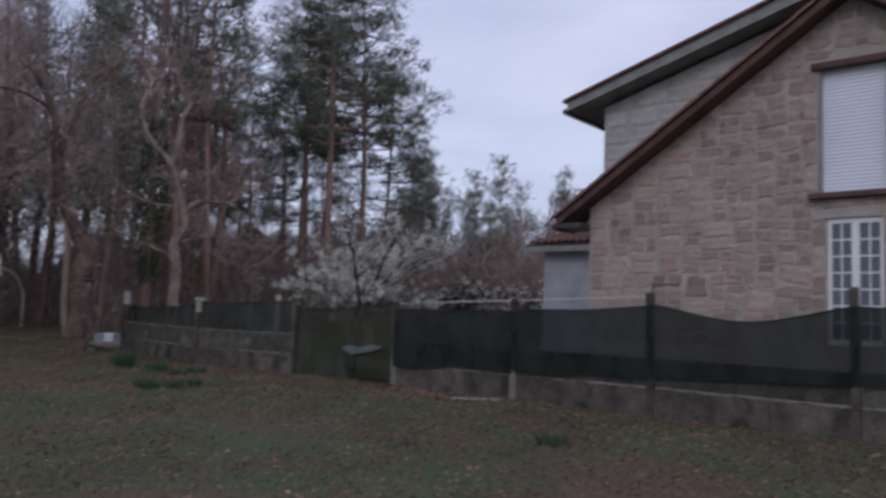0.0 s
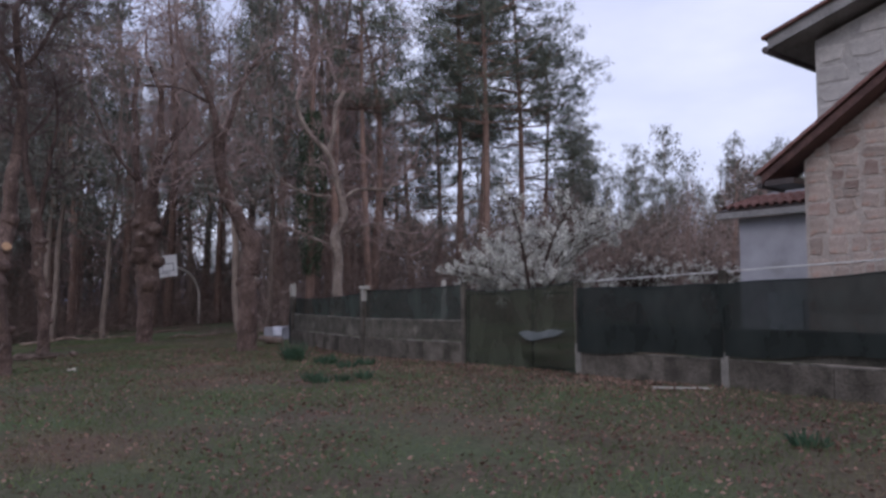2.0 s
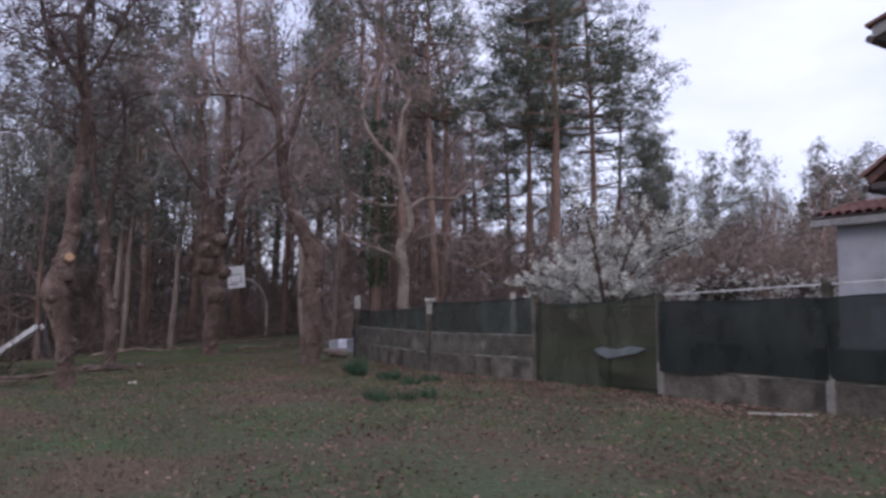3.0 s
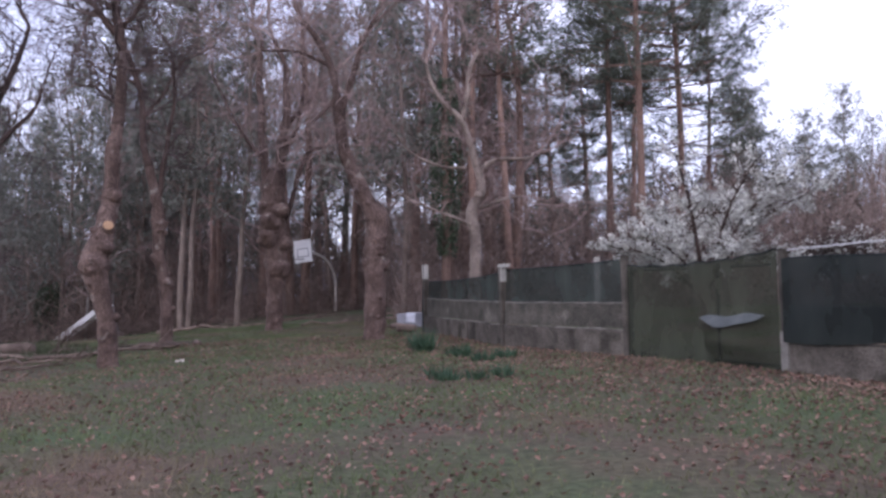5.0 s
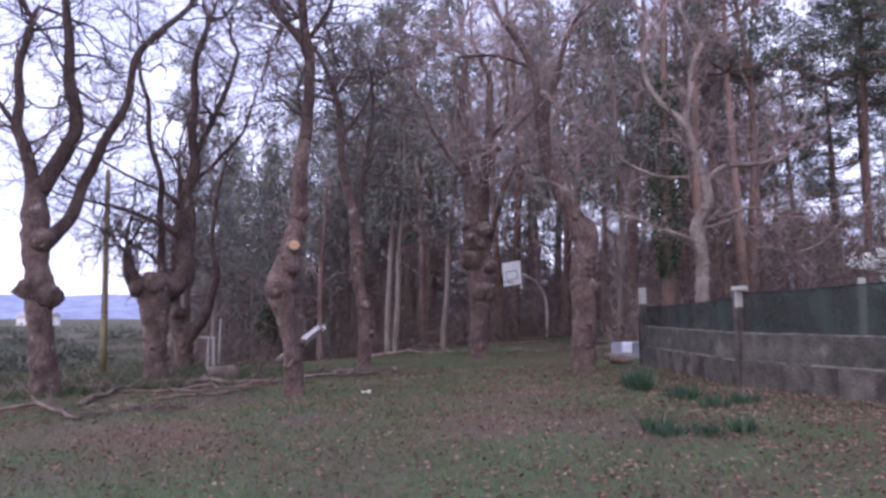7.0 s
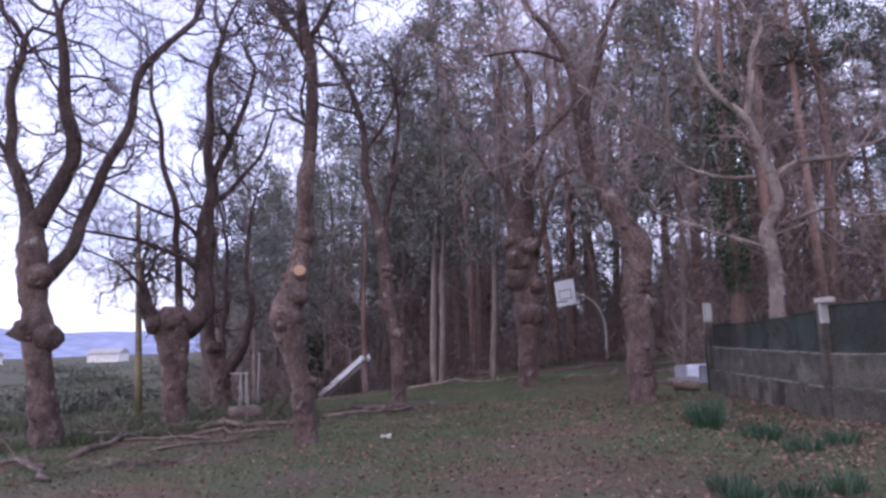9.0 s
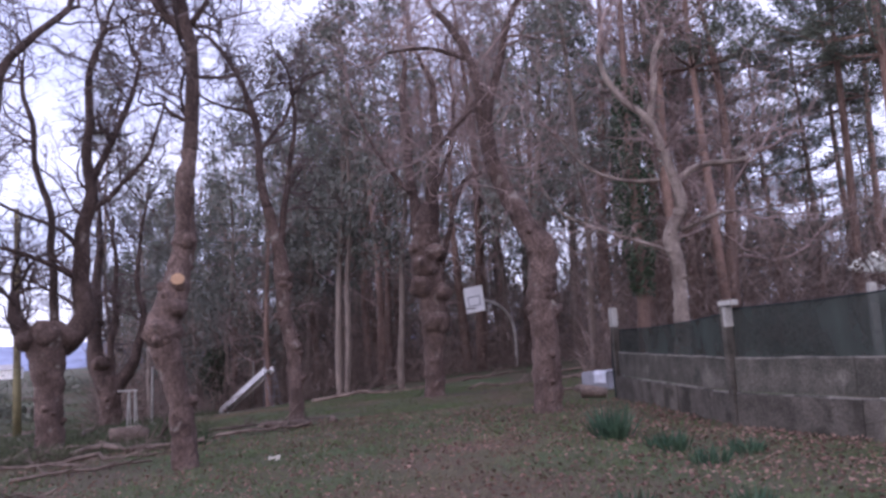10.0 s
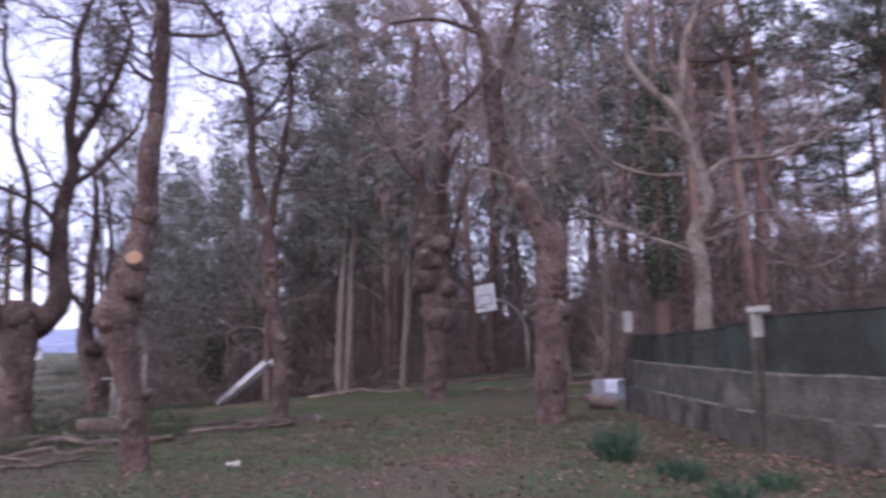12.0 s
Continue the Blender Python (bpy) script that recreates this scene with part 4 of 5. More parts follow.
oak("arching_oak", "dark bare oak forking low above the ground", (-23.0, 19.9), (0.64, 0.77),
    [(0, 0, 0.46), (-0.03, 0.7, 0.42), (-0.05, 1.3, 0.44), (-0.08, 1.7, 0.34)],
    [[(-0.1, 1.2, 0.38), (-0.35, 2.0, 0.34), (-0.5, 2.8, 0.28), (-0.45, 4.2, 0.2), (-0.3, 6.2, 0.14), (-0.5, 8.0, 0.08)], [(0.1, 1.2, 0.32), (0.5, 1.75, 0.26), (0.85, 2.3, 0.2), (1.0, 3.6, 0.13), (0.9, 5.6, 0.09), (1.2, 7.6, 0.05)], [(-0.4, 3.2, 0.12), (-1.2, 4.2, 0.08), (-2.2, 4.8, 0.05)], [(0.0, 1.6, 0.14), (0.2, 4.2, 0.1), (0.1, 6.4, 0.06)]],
    71, burls=[(-0.3, -0.25, 2.2, 0.3), (0.5, -0.1, 1.8, 0.26)], crown=2.2, per_limb=9, twigs=(4, 5, 5), twig=M_BACKLITTWIG, stout=1.4)
oak("pale_oak", "pale barked bare tree with writhing light limbs", (-4.32, 21.13), (0.98, 0.22),
    [(-0.02, 0, 0.26), (-0.02, 0.66, 0.236), (0.03, 1.52, 0.22), (0.05, 2.81, 0.205), (-0.06, 3.51, 0.22), (0.26, 4.17, 0.18), (0.12, 5.02, 0.165), (-0.09, 5.75, 0.14), (-0.38, 6.49, 0.12), (-0.89, 6.99, 0.1), (-1.27, 7.62, 0.085), (-1.44, 8.24, 0.07)],
    [[(0.14, 4.74, 0.1), (0.74, 5.17, 0.085), (1.66, 5.21, 0.06), (1.93, 5.39, 0.04)], [(0.2, 3.6, 0.07), (1.16, 3.95, 0.055), (1.6, 3.9, 0.03)], [(-0.31, 6.42, 0.1), (-0.08, 7.76, 0.085), (0.2, 8.75, 0.07)], [(-0.03, 3.1, 0.05), (-0.9, 3.45, 0.048), (-1.9, 3.9, 0.045), (-2.6, 4.25, 0.035), (-3.1, 4.9, 0.02)], [(-0.2, 4.9, 0.06), (-1.0, 5.0, 0.05), (-1.9, 5.5, 0.04), (-2.6, 6.3, 0.03)]],
    83, bark=M_PALE, burls=[(-0.02, -0.06, 3.5, 0.22), (0.2, -0.05, 4.1, 0.2)], crown=2.2, per_limb=5, twigs=(3, 5, 5))


# ---- wood ----
def pine(seed, h, first, spread, dense):
    """A tall pine: bare trunk, whorls of rising limbs, and flat pads of needles on their outer half."""
    rng, nr = random.Random(seed), np.random.default_rng(seed)
    t = thing("pine_tree", "tall pine with a bare reddish trunk and dark open crown", "tree", group="trees of the wood")
    lean = rng.uniform(-0.02, 0.02)
    nodes = [(lean * h * s + 0.14 * math.sin(s * 5 + seed), 0.1 * math.cos(s * 4 + seed), h * s - 0.2, 0.2 * (1 - 0.8 * s)) for s in (0, 0.1, 0.25, 0.4, 0.55, 0.7, 0.85, 1)]
    pts, rad = spline(nodes, 0.7)
    g = Geo()
    g.tube(pts, rad, 9, rough=0.08, freq=1.5)
    part("trunk", g, M_PINEBARK, t, smooth=True)
    g, cs, ds = Geo(), [], []
    for k in range(12):
        i = int(len(pts) * rng.uniform(0.15, first))
        a = rng.uniform(0, 6.3)
        d = Vector((math.cos(a), math.sin(a), rng.uniform(-0.2, 0.3)))
        g.tube([pts[i], pts[i] + d * 0.5, pts[i] + d * rng.uniform(0.9, 1.6) + Vector((0, 0, -0.15))], [0.025, 0.018, 0.006], 3, cap=False)
    whorls = max(6, dense // 4)
    for w in range(whorls):
        s = first + (1 - first) * (w + rng.uniform(0.1, 0.6)) / whorls
        i = min(int(len(pts) * s), len(pts) - 1)
        turn = rng.uniform(0, 6.3)
        for k in range(rng.choice((3, 4, 4, 5))):
            a = turn + 6.283 * k / 4 + rng.uniform(-0.35, 0.35)
            q = (s - first) / (1 - first)
            ln = spread * (0.55 + 0.6 * math.sin(min(1.0, q * 1.3 + 0.25) * 2.6)) * rng.uniform(0.5, 1.1)
            d = Vector((math.cos(a), math.sin(a), rng.uniform(0.02, 0.25)))
            tip = pts[i] + d * ln + Vector((0, 0, 0.2 * ln))
            mid = pts[i] + d * ln * 0.55 + Vector((0, 0, -0.03 * ln))
            g.tube([pts[i], mid, tip], [0.05, 0.032, 0.01], 3, cap=False)
            for e in range(int(2 + ln * 2.3)):
                f = rng.uniform(0.42, 1.05)
                c = (pts[i].lerp(mid, f * 2) if f < 0.5 else mid.lerp(tip, f * 2 - 1)) + Vector((rng.gauss(0, 0.3), rng.gauss(0, 0.3), rng.gauss(0.1, 0.12)))
                for b in range(32):
                    cs.append((c.x + rng.gauss(0, 0.21), c.y + rng.gauss(0, 0.21), c.z + rng.gauss(0, 0.12)))
                    ds.append((rng.gauss(0, 0.8), rng.gauss(0, 0.8), rng.gauss(0.45, 0.55)))
    tagged(part("branchwork", g, M_PINEBARK, t), kind="stuff")
    v, f = blades(cs, ds, (0.16, 0.34), (0.035, 0.07), nr, spike=True)
    part("crown", sheet_mesh("crown", v, f, M_NEEDLE), None, t, "dark green needle pads")
    return t


def eucalyptus(seed, h, low=0.36, leaf=1.0, count=20, wide=1.0):
    rng, nr = random.Random(seed), np.random.default_rng(seed)
    t = thing("eucalyptus_tree", "tall slim eucalyptus with a pale peeling trunk", "tree", group="trees of the wood")
    nodes = [(0.22 * math.sin(s * 6 + seed) + 0.05 * math.sin(s * 23 + seed), 0.2 * math.cos(s * 5 + seed), h * s - 0.2, 0.13 * (1 - 0.85 * s)) for s in (0, 0.07, 0.14, 0.21, 0.28, 0.36, 0.45, 0.55, 0.65, 0.75, 0.87, 1)]
    pts, rad = spline(nodes, 0.7)
    g = Geo()
    g.tube(pts, rad, 9, rough=0.06, freq=1.2)
    part("trunk", g, M_EUCBARK, t, smooth=True)
    g, cs, ds = Geo(), [], []
    for k in range(36):
        s = low + (1 - low) * (k + rng.random()) / 36
        i = min(int(len(pts) * s), len(pts) - 1)
        a = rng.uniform(0, 6.3)
        ln = wide * rng.uniform(0.9, 2.5) * (1.3 - 0.85 * s)
        tip = pts[i] + Vector((math.cos(a), math.sin(a), rng.uniform(0.4, 1.1))) * ln
        g.tube([pts[i], pts[i].lerp(tip, 0.5) + Vector((0, 0, -0.1)), tip], [0.035, 0.02, 0.008], 3, cap=False)
        for q in range(7):
            c = pts[i].lerp(tip, rng.uniform(0.4, 1.1)) + Vector((rng.gauss(0, 0.3), rng.gauss(0, 0.3), rng.gauss(0, 0.26)))
            r = wide * rng.uniform(0.1, 0.26)
            for b in range(count):
                cs.append((c.x + rng.gauss(0, r), c.y + rng.gauss(0, r), c.z + rng.gauss(0, r)))
                ds.append((rng.gauss(0, 0.7), rng.gauss(0, 0.7), rng.gauss(-0.7, 0.6)))
    tagged(part("branchwork", g, M_EUCBARK, t), kind="stuff")
    v, f = blades(cs, ds, (0.15 * leaf, 0.32 * leaf), (0.045 * leaf, 0.08 * leaf), nr)
    part("crown", sheet_mesh("crown", v, f, M_EUCLEAF), None, t, "hanging grey green leaves")
    return t


def bare_tree(seed, h):
    rng = random.Random(seed)
    t = thing("bare_tree", "bare winter tree with a brown haze of fine twigs", "tree", group="trees of the wood")
    nodes = [(0.4 * math.sin(s * 4 + seed) * s, 0.4 * math.cos(s * 3 + seed) * s, h * s - 0.2, 0.17 * (1 - 0.85 * s)) for s in (0, 0.1, 0.25, 0.4, 0.55, 0.7, 0.85, 1)]
    pts, rad = spline(nodes, 0.5)
    g = Geo()
    g.tube(pts, rad, 9, rough=0.1, freq=1.5)
    part("trunk", g, M_PINEBARK, t, smooth=True)
    g = Geo()
    for k in range(17):
        s = 0.25 + 0.75 * (k + rng.random()) / 17
        i = min(int(len(pts) * s), len(pts) - 1)
        a = rng.uniform(0, 6.3)
        grow(g, pts[i], Vector((math.cos(a), math.sin(a), rng.uniform(0.2, 1.0))), rng.uniform(1.6, 3.2), 0.035, 3, rng, (3, 4, 4), 0.1, 0.3)
    part("crown", g, M_TWIG, t, "bare brown twigs")
    return t


PINES = [pine(101, 19, 0.46, 3.7, 56), pine(102, 20, 0.5, 3.0, 56), pine(103, 17, 0.42, 3.9, 52), pine(104, 14, 0.24, 2.9, 56)]
EUCS = [eucalyptus(111, 16), eucalyptus(112, 18), eucalyptus(113, 14)]
BUSHY = [eucalyptus(114, 13, 0.12, 1.2, 13, 1.4), eucalyptus(115, 14, 0.22, 1.2, 13, 1.35)]
BARES = [bare_tree(121, 11), bare_tree(122, 9.5), bare_tree(123, 12.5)]


def stand(ob, x, y, rz, s, used):
    m = pose(x, y, ground_z(x, y), 0, 0, rz) @ Matrix.Scale(s, 4)
    key = ob.name
    if key in used:
        return copy_thing(ob, m)
    used.add(key)
    ob.matrix_basis = m
    return ob


def plant_wood():
    rng, used, taken = random.Random(5), set(), []
    special = [(0.6, 28.5, PINES[0], 0.98, 40), (-0.7, 31, PINES[1], 0.86, 100), (2.3, 30.5, PINES[2], 0.95, 200), (-4.4, 27.5, PINES[1], 1.0, 0), (-14.8, 25.6, EUCS[0], 1.0, 0), (-16.4, 24.6, EUCS[1], 0.95, 70), (-17.0, 25.0, EUCS[2], 1.1, 140), (-9.6, 26.5, EUCS[2], 1.15, 200), (-8.2, 25.8, EUCS[0], 1.0, 250), (3.6, 34, PINES[0], 0.7, 150)]
    for x, y, ob, s, rz in special:
        stand(ob, x, y, rz, s, used)
        taken.append((x, y))
    # trees that close the edge of the wood beside the open field, falling in height towards it
    for az, d, ob, s in ((-38.0, 40, EUCS[1], 1.0), (-39.6, 40, EUCS[0], 1.05), (-40.8, 37, BUSHY[1], 0.85), (-42.0, 39, EUCS[1], 0.92), (-43.2, 36, BUSHY[0], 0.95), (-44.3, 40, EUCS[0], 0.8), (-45.6, 37, BUSHY[1], 0.72), (-47.0, 41, EUCS[2], 0.75), (-48.6, 38, BUSHY[0], 0.62), (-50.5, 42, BUSHY[1], 0.55),
                         (-41.5, 45, BUSHY[0], 0.95), (-43.8, 46, BUSHY[1], 0.9), (-46.2, 47, BUSHY[0], 0.8),
                         (-24, 38, EUCS[1], 1.1), (-21.5, 41, BUSHY[1], 1.0), (-19, 37, EUCS[0], 1.15), (-16, 40, BUSHY[0], 1.0), (-11, 42, BUSHY[1], 0.95), (-31, 44, BUSHY[0], 1.0),
                         (-3.5, 41, PINES[3], 1.0), (-6, 37, PINES[3], 0.9), (-10, 40, PINES[3], 1.05), (-13.5, 38, PINES[2], 0.95)):
        x, y = d * math.sin(radians(az)), 1 + d * math.cos(radians(az))
        stand(ob, x, y, az * 37, s, used)
        taken.append((x, y))
    # tall bare crowns over the edge of the wood
    for az, d, k, s in ((-33, 37, 0, 1.3), (-27, 36, 1, 1.4), (-22, 35, 2, 1.2), (-17, 34, 0, 1.3), (-12.5, 34, 1, 1.4)):
        x, y = d * math.sin(radians(az)), 1 + d * math.cos(radians(az))
        stand(BARES[k], x, y, az * 53, s, used)
        taken.append((x, y))
    made, tries = 0, 0
    while made < 40 and tries < 6000:
        tries += 1
        az, d = rng.uniform(-52, 0.5), rng.uniform(22, 62)
        near = 24 if az > -19 else (36 if az > -33 else (33 if az > -44 else 31))
        if d < near or (az > -8 and d < 29) or (az > -15 and rng.random() < 0.5):
            continue
        x, y = d * math.sin(radians(az)), 1 + d * math.cos(radians(az))
        if any((x - a) ** 2 + (y - b) ** 2 < 2.3 ** 2 for a, b in taken):
            continue
        taken.append((x, y))
        k = rng.random()
        low = 0.66 if az < -38 else 1.0
        if k < 0.33 and az > -38:
            ob, s = rng.choice(PINES), rng.uniform(0.85, 1.15)
        elif k < 0.74:
            ob, s = rng.choice(EUCS), rng.uniform(0.85, 1.2)
        else:
            ob, s = rng.choice(BARES), rng.uniform(0.9, 1.3)
        stand(ob, x, y, rng.uniform(0, 360), s * low, used)
        made += 1
    for k in range(18):
        az, d = rng.uniform(-47, -30), rng.uniform(42, 58)
        x, y = d * math.sin(radians(az)), 1 + d * math.cos(radians(az))
        stand(rng.choice(BUSHY + BARES), x, y, rng.uniform(0, 360), rng.uniform(0.8, 1.0), used)
    for k in range(9):
        az, d = rng.uniform(-40, -20), rng.uniform(40, 54)
        x, y = d * math.sin(radians(az)), 1 + d * math.cos(radians(az))
        stand(rng.choice(BUSHY + EUCS[:1] + BARES[:1]), x, y, rng.uniform(0, 360), rng.uniform(1.0, 1.25), used)
    for k in range(12):
        az, d = rng.uniform(-38, -6), rng.uniform(27, 44)
        if az < -19:
            d += 8
        x, y = d * math.sin(radians(az)), 1 + d * math.cos(radians(az))
        stand(rng.choice(BARES), x, y, rng.uniform(0, 360), rng.uniform(1.0, 1.35), used)
    for k in range(52):
        az, d = rng.uniform(2, 24), rng.uniform(54, 76)
        x, y = 2 + d * math.sin(radians(az)), -8 + d * math.cos(radians(az))
        stand(rng.choice(BUSHY + EUCS[2:]), x, y, rng.uniform(0, 360), rng.uniform(0.64, 0.86), used)
    for k in range(14):
        az, d = rng.uniform(0, 20), rng.uniform(38, 50)
        x, y = 2 + d * math.sin(radians(az)), -8 + d * math.cos(radians(az))
        stand(rng.choice(BARES), x, y, rng.uniform(0, 360), rng.uniform(0.36, 0.5), used)


plant_wood()


def undergrowth():
    """Dry brush and leafy scrub along and inside the wood."""
    nr = np.random.default_rng(9)
    n = 64000
    az = np.radians(nr.uniform(-52, 26, n))
    d = 34 + 26 * nr.random(n) ** 1.3
    d = np.where(az > np.radians(-19), d - 9, d)
    x, y = d * np.sin(az), 1 + d * np.cos(az)
    z = np.array([ground_z(a, b) for a, b in zip(x, y)])
    hh = 4.2 * nr.random(n) ** 2.4
    v, f = blades(np.stack([x, y, z + hh - 0.05], 1), np.stack([nr.normal(0, 0.8, n), nr.normal(0, 0.8, n), nr.normal(0.7, 0.5, n)], 1), (0.6, 2.0), (0.016, 0.05), nr, spike=True)
    ob = new("brushwood", sheet_mesh("brushwood", v, f, M_BRUSH))
    tagged(ob, "tangled dry brushwood at the edge of the wood", "brushwood", kind="stuff")
    n = 110000
    az = np.radians(nr.uniform(-51, 28, n))
    d = 52 + 16 * nr.random(n)
    x, y = d * np.sin(az), 1 + d * np.cos(az)
    z = np.array([ground_z(a, b) for a, b in zip(x, y)])
    top = 6.5 + 1.8 * np.sin(az * 21) + 1.4 * np.sin(az * 57 + 1)
    top = np.where(az > np.radians(1), top * 1.15, top)
    top = np.where((az > np.radians(-15)) & (az < np.radians(-1)), top * 1.12, top)
    v, f = blades(np.stack([x, y, z + np.maximum(top, 1.2) * nr.random(n)], 1), nr.normal(size=(n, 3)), (0.25, 0.65), (0.07, 0.17), nr)
    ob = new("far_woods", sheet_mesh("far_woods", v, f, M_SCRUB))
    tagged(ob, "dark evergreen scrub deep in the wood", "woodland", kind="stuff")


undergrowth()


def ivy_tree(x, y):
    t = thing("ivy_tree", "straight trunk thickly wrapped in dark green ivy", "tree", at=pose(x, y, ground_z(x, y)))
    g = Geo()
    pts, rad = spline([(0, 0, -0.2, 0.2), (0.1, 0, 3, 0.17), (0.05, 0, 7, 0.12), (0.2, 0, 12, 0.06), (0.2, 0.1, 15, 0.02)], 0.4)
    g.tube(pts, rad, 10, rough=0.1)
    part("trunk", g, M_PINEBARK, t, smooth=True)
    nr = np.random.default_rng(44)
    n = 3600
    z = 2.2 + 6.6 * nr.random(n)
    a = nr.uniform(0, 6.283, n)
    r = (0.2 + 0.38 * np.sin((z - 2.0) / 7.0 * 3.14)) * np.sqrt(nr.random(n)) + 0.06
    v, f = blades(np.stack([0.1 + r * np.cos(a), r * np.sin(a), z], 1), nr.normal(size=(n, 3)), (0.08, 0.16), (0.06, 0.11), nr)
    tagged(part("ivy", sheet_mesh("ivy", v, f, M_IVY), None, t, "dark green ivy leaves"), kind="stuff")


ivy_tree(-6.3, 25.0)


def ivy_stump(x, y):
    t = thing("ivy_stump", "leaning broken trunk smothered in dark ivy", "tree stump", at=pose(x, y, ground_z(x, y)))
    g = Geo()
    pts, rad = spline([(0.15, 0, -0.2, 0.3), (0.05, 0, 0.7, 0.26), (-0.15, 0, 1.5, 0.28), (-0.2, 0.05, 2.3, 0.2), (0.0, 0.05, 2.9, 0.08)], 0.2)
    g.tube(pts, rad, 12, rough=0.2)
    part("trunk", g, M_BACKLITLIMB, t, smooth=True)
    nr = np.random.default_rng(45)
    n = 2400
    z = 0.3 + 2.5 * nr.random(n)
    a = nr.uniform(0, 6.283, n)
    r = 0.25 + 0.38 * np.sin(z / 2.9 * 3.14) * np.sqrt(nr.random(n))
    v, f = blades(np.stack([-0.05 + r * np.cos(a), r * np.sin(a), z], 1), nr.normal(size=(n, 3)), (0.08, 0.16), (0.06, 0.11), nr)
    tagged(part("ivy", sheet_mesh("ivy", v, f, M_IVY), None, t, "dark green ivy leaves"), kind="stuff")


ivy_stump(-25.4, 27.2)


# ---- blossom tree and garden shrubs ----
def blossom_tree(base, h, spread, seed, n_blades, label):
    rng, nr = random.Random(seed), np.random.default_rng(seed)
    t = thing("blossom_tree", label, "tree", at=pose(base[0], base[1], ground_z(base[0], base[1]) - 0.05))
    g = Geo()
    pts, rad = spline([(0, 0, 0, 0.16), (0.05, 0, 0.7, 0.13), (0, 0.05, 1.3, 0.12)], 0.2)
    g.tube(pts, rad, 10, rough=0.15, freq=3)
    part("trunk", g, M_OAK, t, smooth=True)
    g, tips = Geo(), []
    for k in range(19):
        a = 6.283 * k / 13 + rng.uniform(-0.2, 0.2)
        up = rng.uniform(0.25, 1.3)
        d = Vector((math.cos(a), math.sin(a), up)).normalized()
        ln = spread * rng.uniform(0.75, 1.05) if up < 0.7 else (h - 1.2) * rng.uniform(0.8, 1.0)
        p0 = pts[-1 - rng.randrange(3)]
        mid = p0 + d * ln * 0.5 + Vector((0, 0, 0.12 * ln))
        end = p0 + d * ln
        lp, lr = spline([(*p0, 0.06), (*mid, 0.035), (*end, 0.012)], 0.25)
        g.tube(lp, lr, 6, cap=False)
        for q in range(44):
            c = lp[int(len(lp) * rng.uniform(0.3, 0.999))]
            dd = Vector((rng.gauss(0, 1), rng.gauss(0, 1), rng.gauss(0.5, 0.6))).normalized()
            l2 = rng.uniform(0.3, 0.95)
            e2 = c + dd * l2
            g.tube([c, c.lerp(e2, 0.5) + Vector((0, 0, 0.04)), e2], [0.014, 0.01, 0.005], 3, cap=False)
            tips.append((c, e2))
    tagged(part("branchwork", g, M_BACKLITLIMB, t), kind="stuff")
    cs = []
    full = [q for q in tips if rng.random() < 0.55]
    knots = []
    for k in range(n_blades):
        if k % 14 == 0:
            a, b = full[rng.randrange(len(full))]
            knots = a.lerp(b, rng.uniform(0.1, 1.05))
        p = knots
        cs.append((p.x + rng.gauss(0, 0.05), p.y + rng.gauss(0, 0.05), p.z + rng.gauss(0, 0.05)))
    v, f = blades(cs, nr.normal(size=(n_blades, 3)), (0.035, 0.075), (0.03, 0.06), nr)
    part("blossom", sheet_mesh("blossom", v, f, M_BLOSSOM), None, t, "white spring blossom")
    return t


blossom_tree((2.3, 17.2), 5.0, 2.7, 61, 34000, "wide garden tree in full white blossom behind the fence")
blossom_tree((5.9, 20.5), 2.4, 1.5, 62, 5000, "small garden tree in white blossom")
blossom_tree((9.0, 22.5), 2.2, 1.5, 63, 4000, "small garden tree in white blossom")


# ---- pale post in the garden ----
g = Geo()
g.box(-0.06, 0.06, -0.06, 0.06, 0, 1.95)
tagged(part("garden_post", g, M_CONCW, at=pose(-0.15, 15.9, ground_z(-0.15, 15.9) - 0.1, 0, 0, 20), bevel=0.01), "pale concrete post standing in the garden", "post")


# ---- basketball stand ----
def basketball_stand():
    bz = ground_z(-13.93, 33.0)
    yaw = math.degrees(math.atan2(-0.99, -0.13)) + 90
    t = thing("basketball_stand", "white basketball backboard on a curved pale steel pole", "basketball hoop", at=pose(-13.93, 33.0, bz, 0, 0, yaw))
    # y points from the board back to the pole
    line = [(0, 0, -0.1, 0.06), (0, 0, 1.2, 0.06), (0, -0.12, 1.75, 0.058), (0, -0.6, 2.3, 0.055), (0, -1.3, 2.62, 0.05), (0, -2.3, 2.78, 0.05), (0, -2.86, 2.8, 0.05)]
    pts, rad = spline(line, 0.12)
    g = Geo()
    g.tube(pts, rad, 12)
    part("pole", g, M_CREAM, t, "curved cream painted steel pole", smooth=True)
    g = Geo()
    g.box(-0.46, 0.46, -2.94, -2.9, 2.28, 3.3)
    bd = part("backboard", g, M_WHITE, t, "scuffed white backboard", bevel=0.006, at=pose(0, 0, 2.8, 0, -6, 0) @ pose(0, 0, -2.8))
    for b in ((-0.3, 0.3, 2.88, 2.92), (-0.3, -0.26, 2.52, 2.88), (0.26, 0.3, 2.52, 2.88), (-0.26, 0.26, 2.52, 2.56)):
        g = Geo()
        g.box(b[0], b[1], -2.946, -2.942, b[2], b[3])
        part("target_line", g, M_LINE, bd)
    pts = [Vector((0.22 * math.sin(a * 0.2618), -3.18 + 0.22 * math.cos(a * 0.2618), 2.42)) for a in range(25)]
    g = Geo()
    g.tube(pts, [0.012] * 25, 6)
    part("rim", g, M_BLACK, t, "dark steel rim")


basketball_stand()


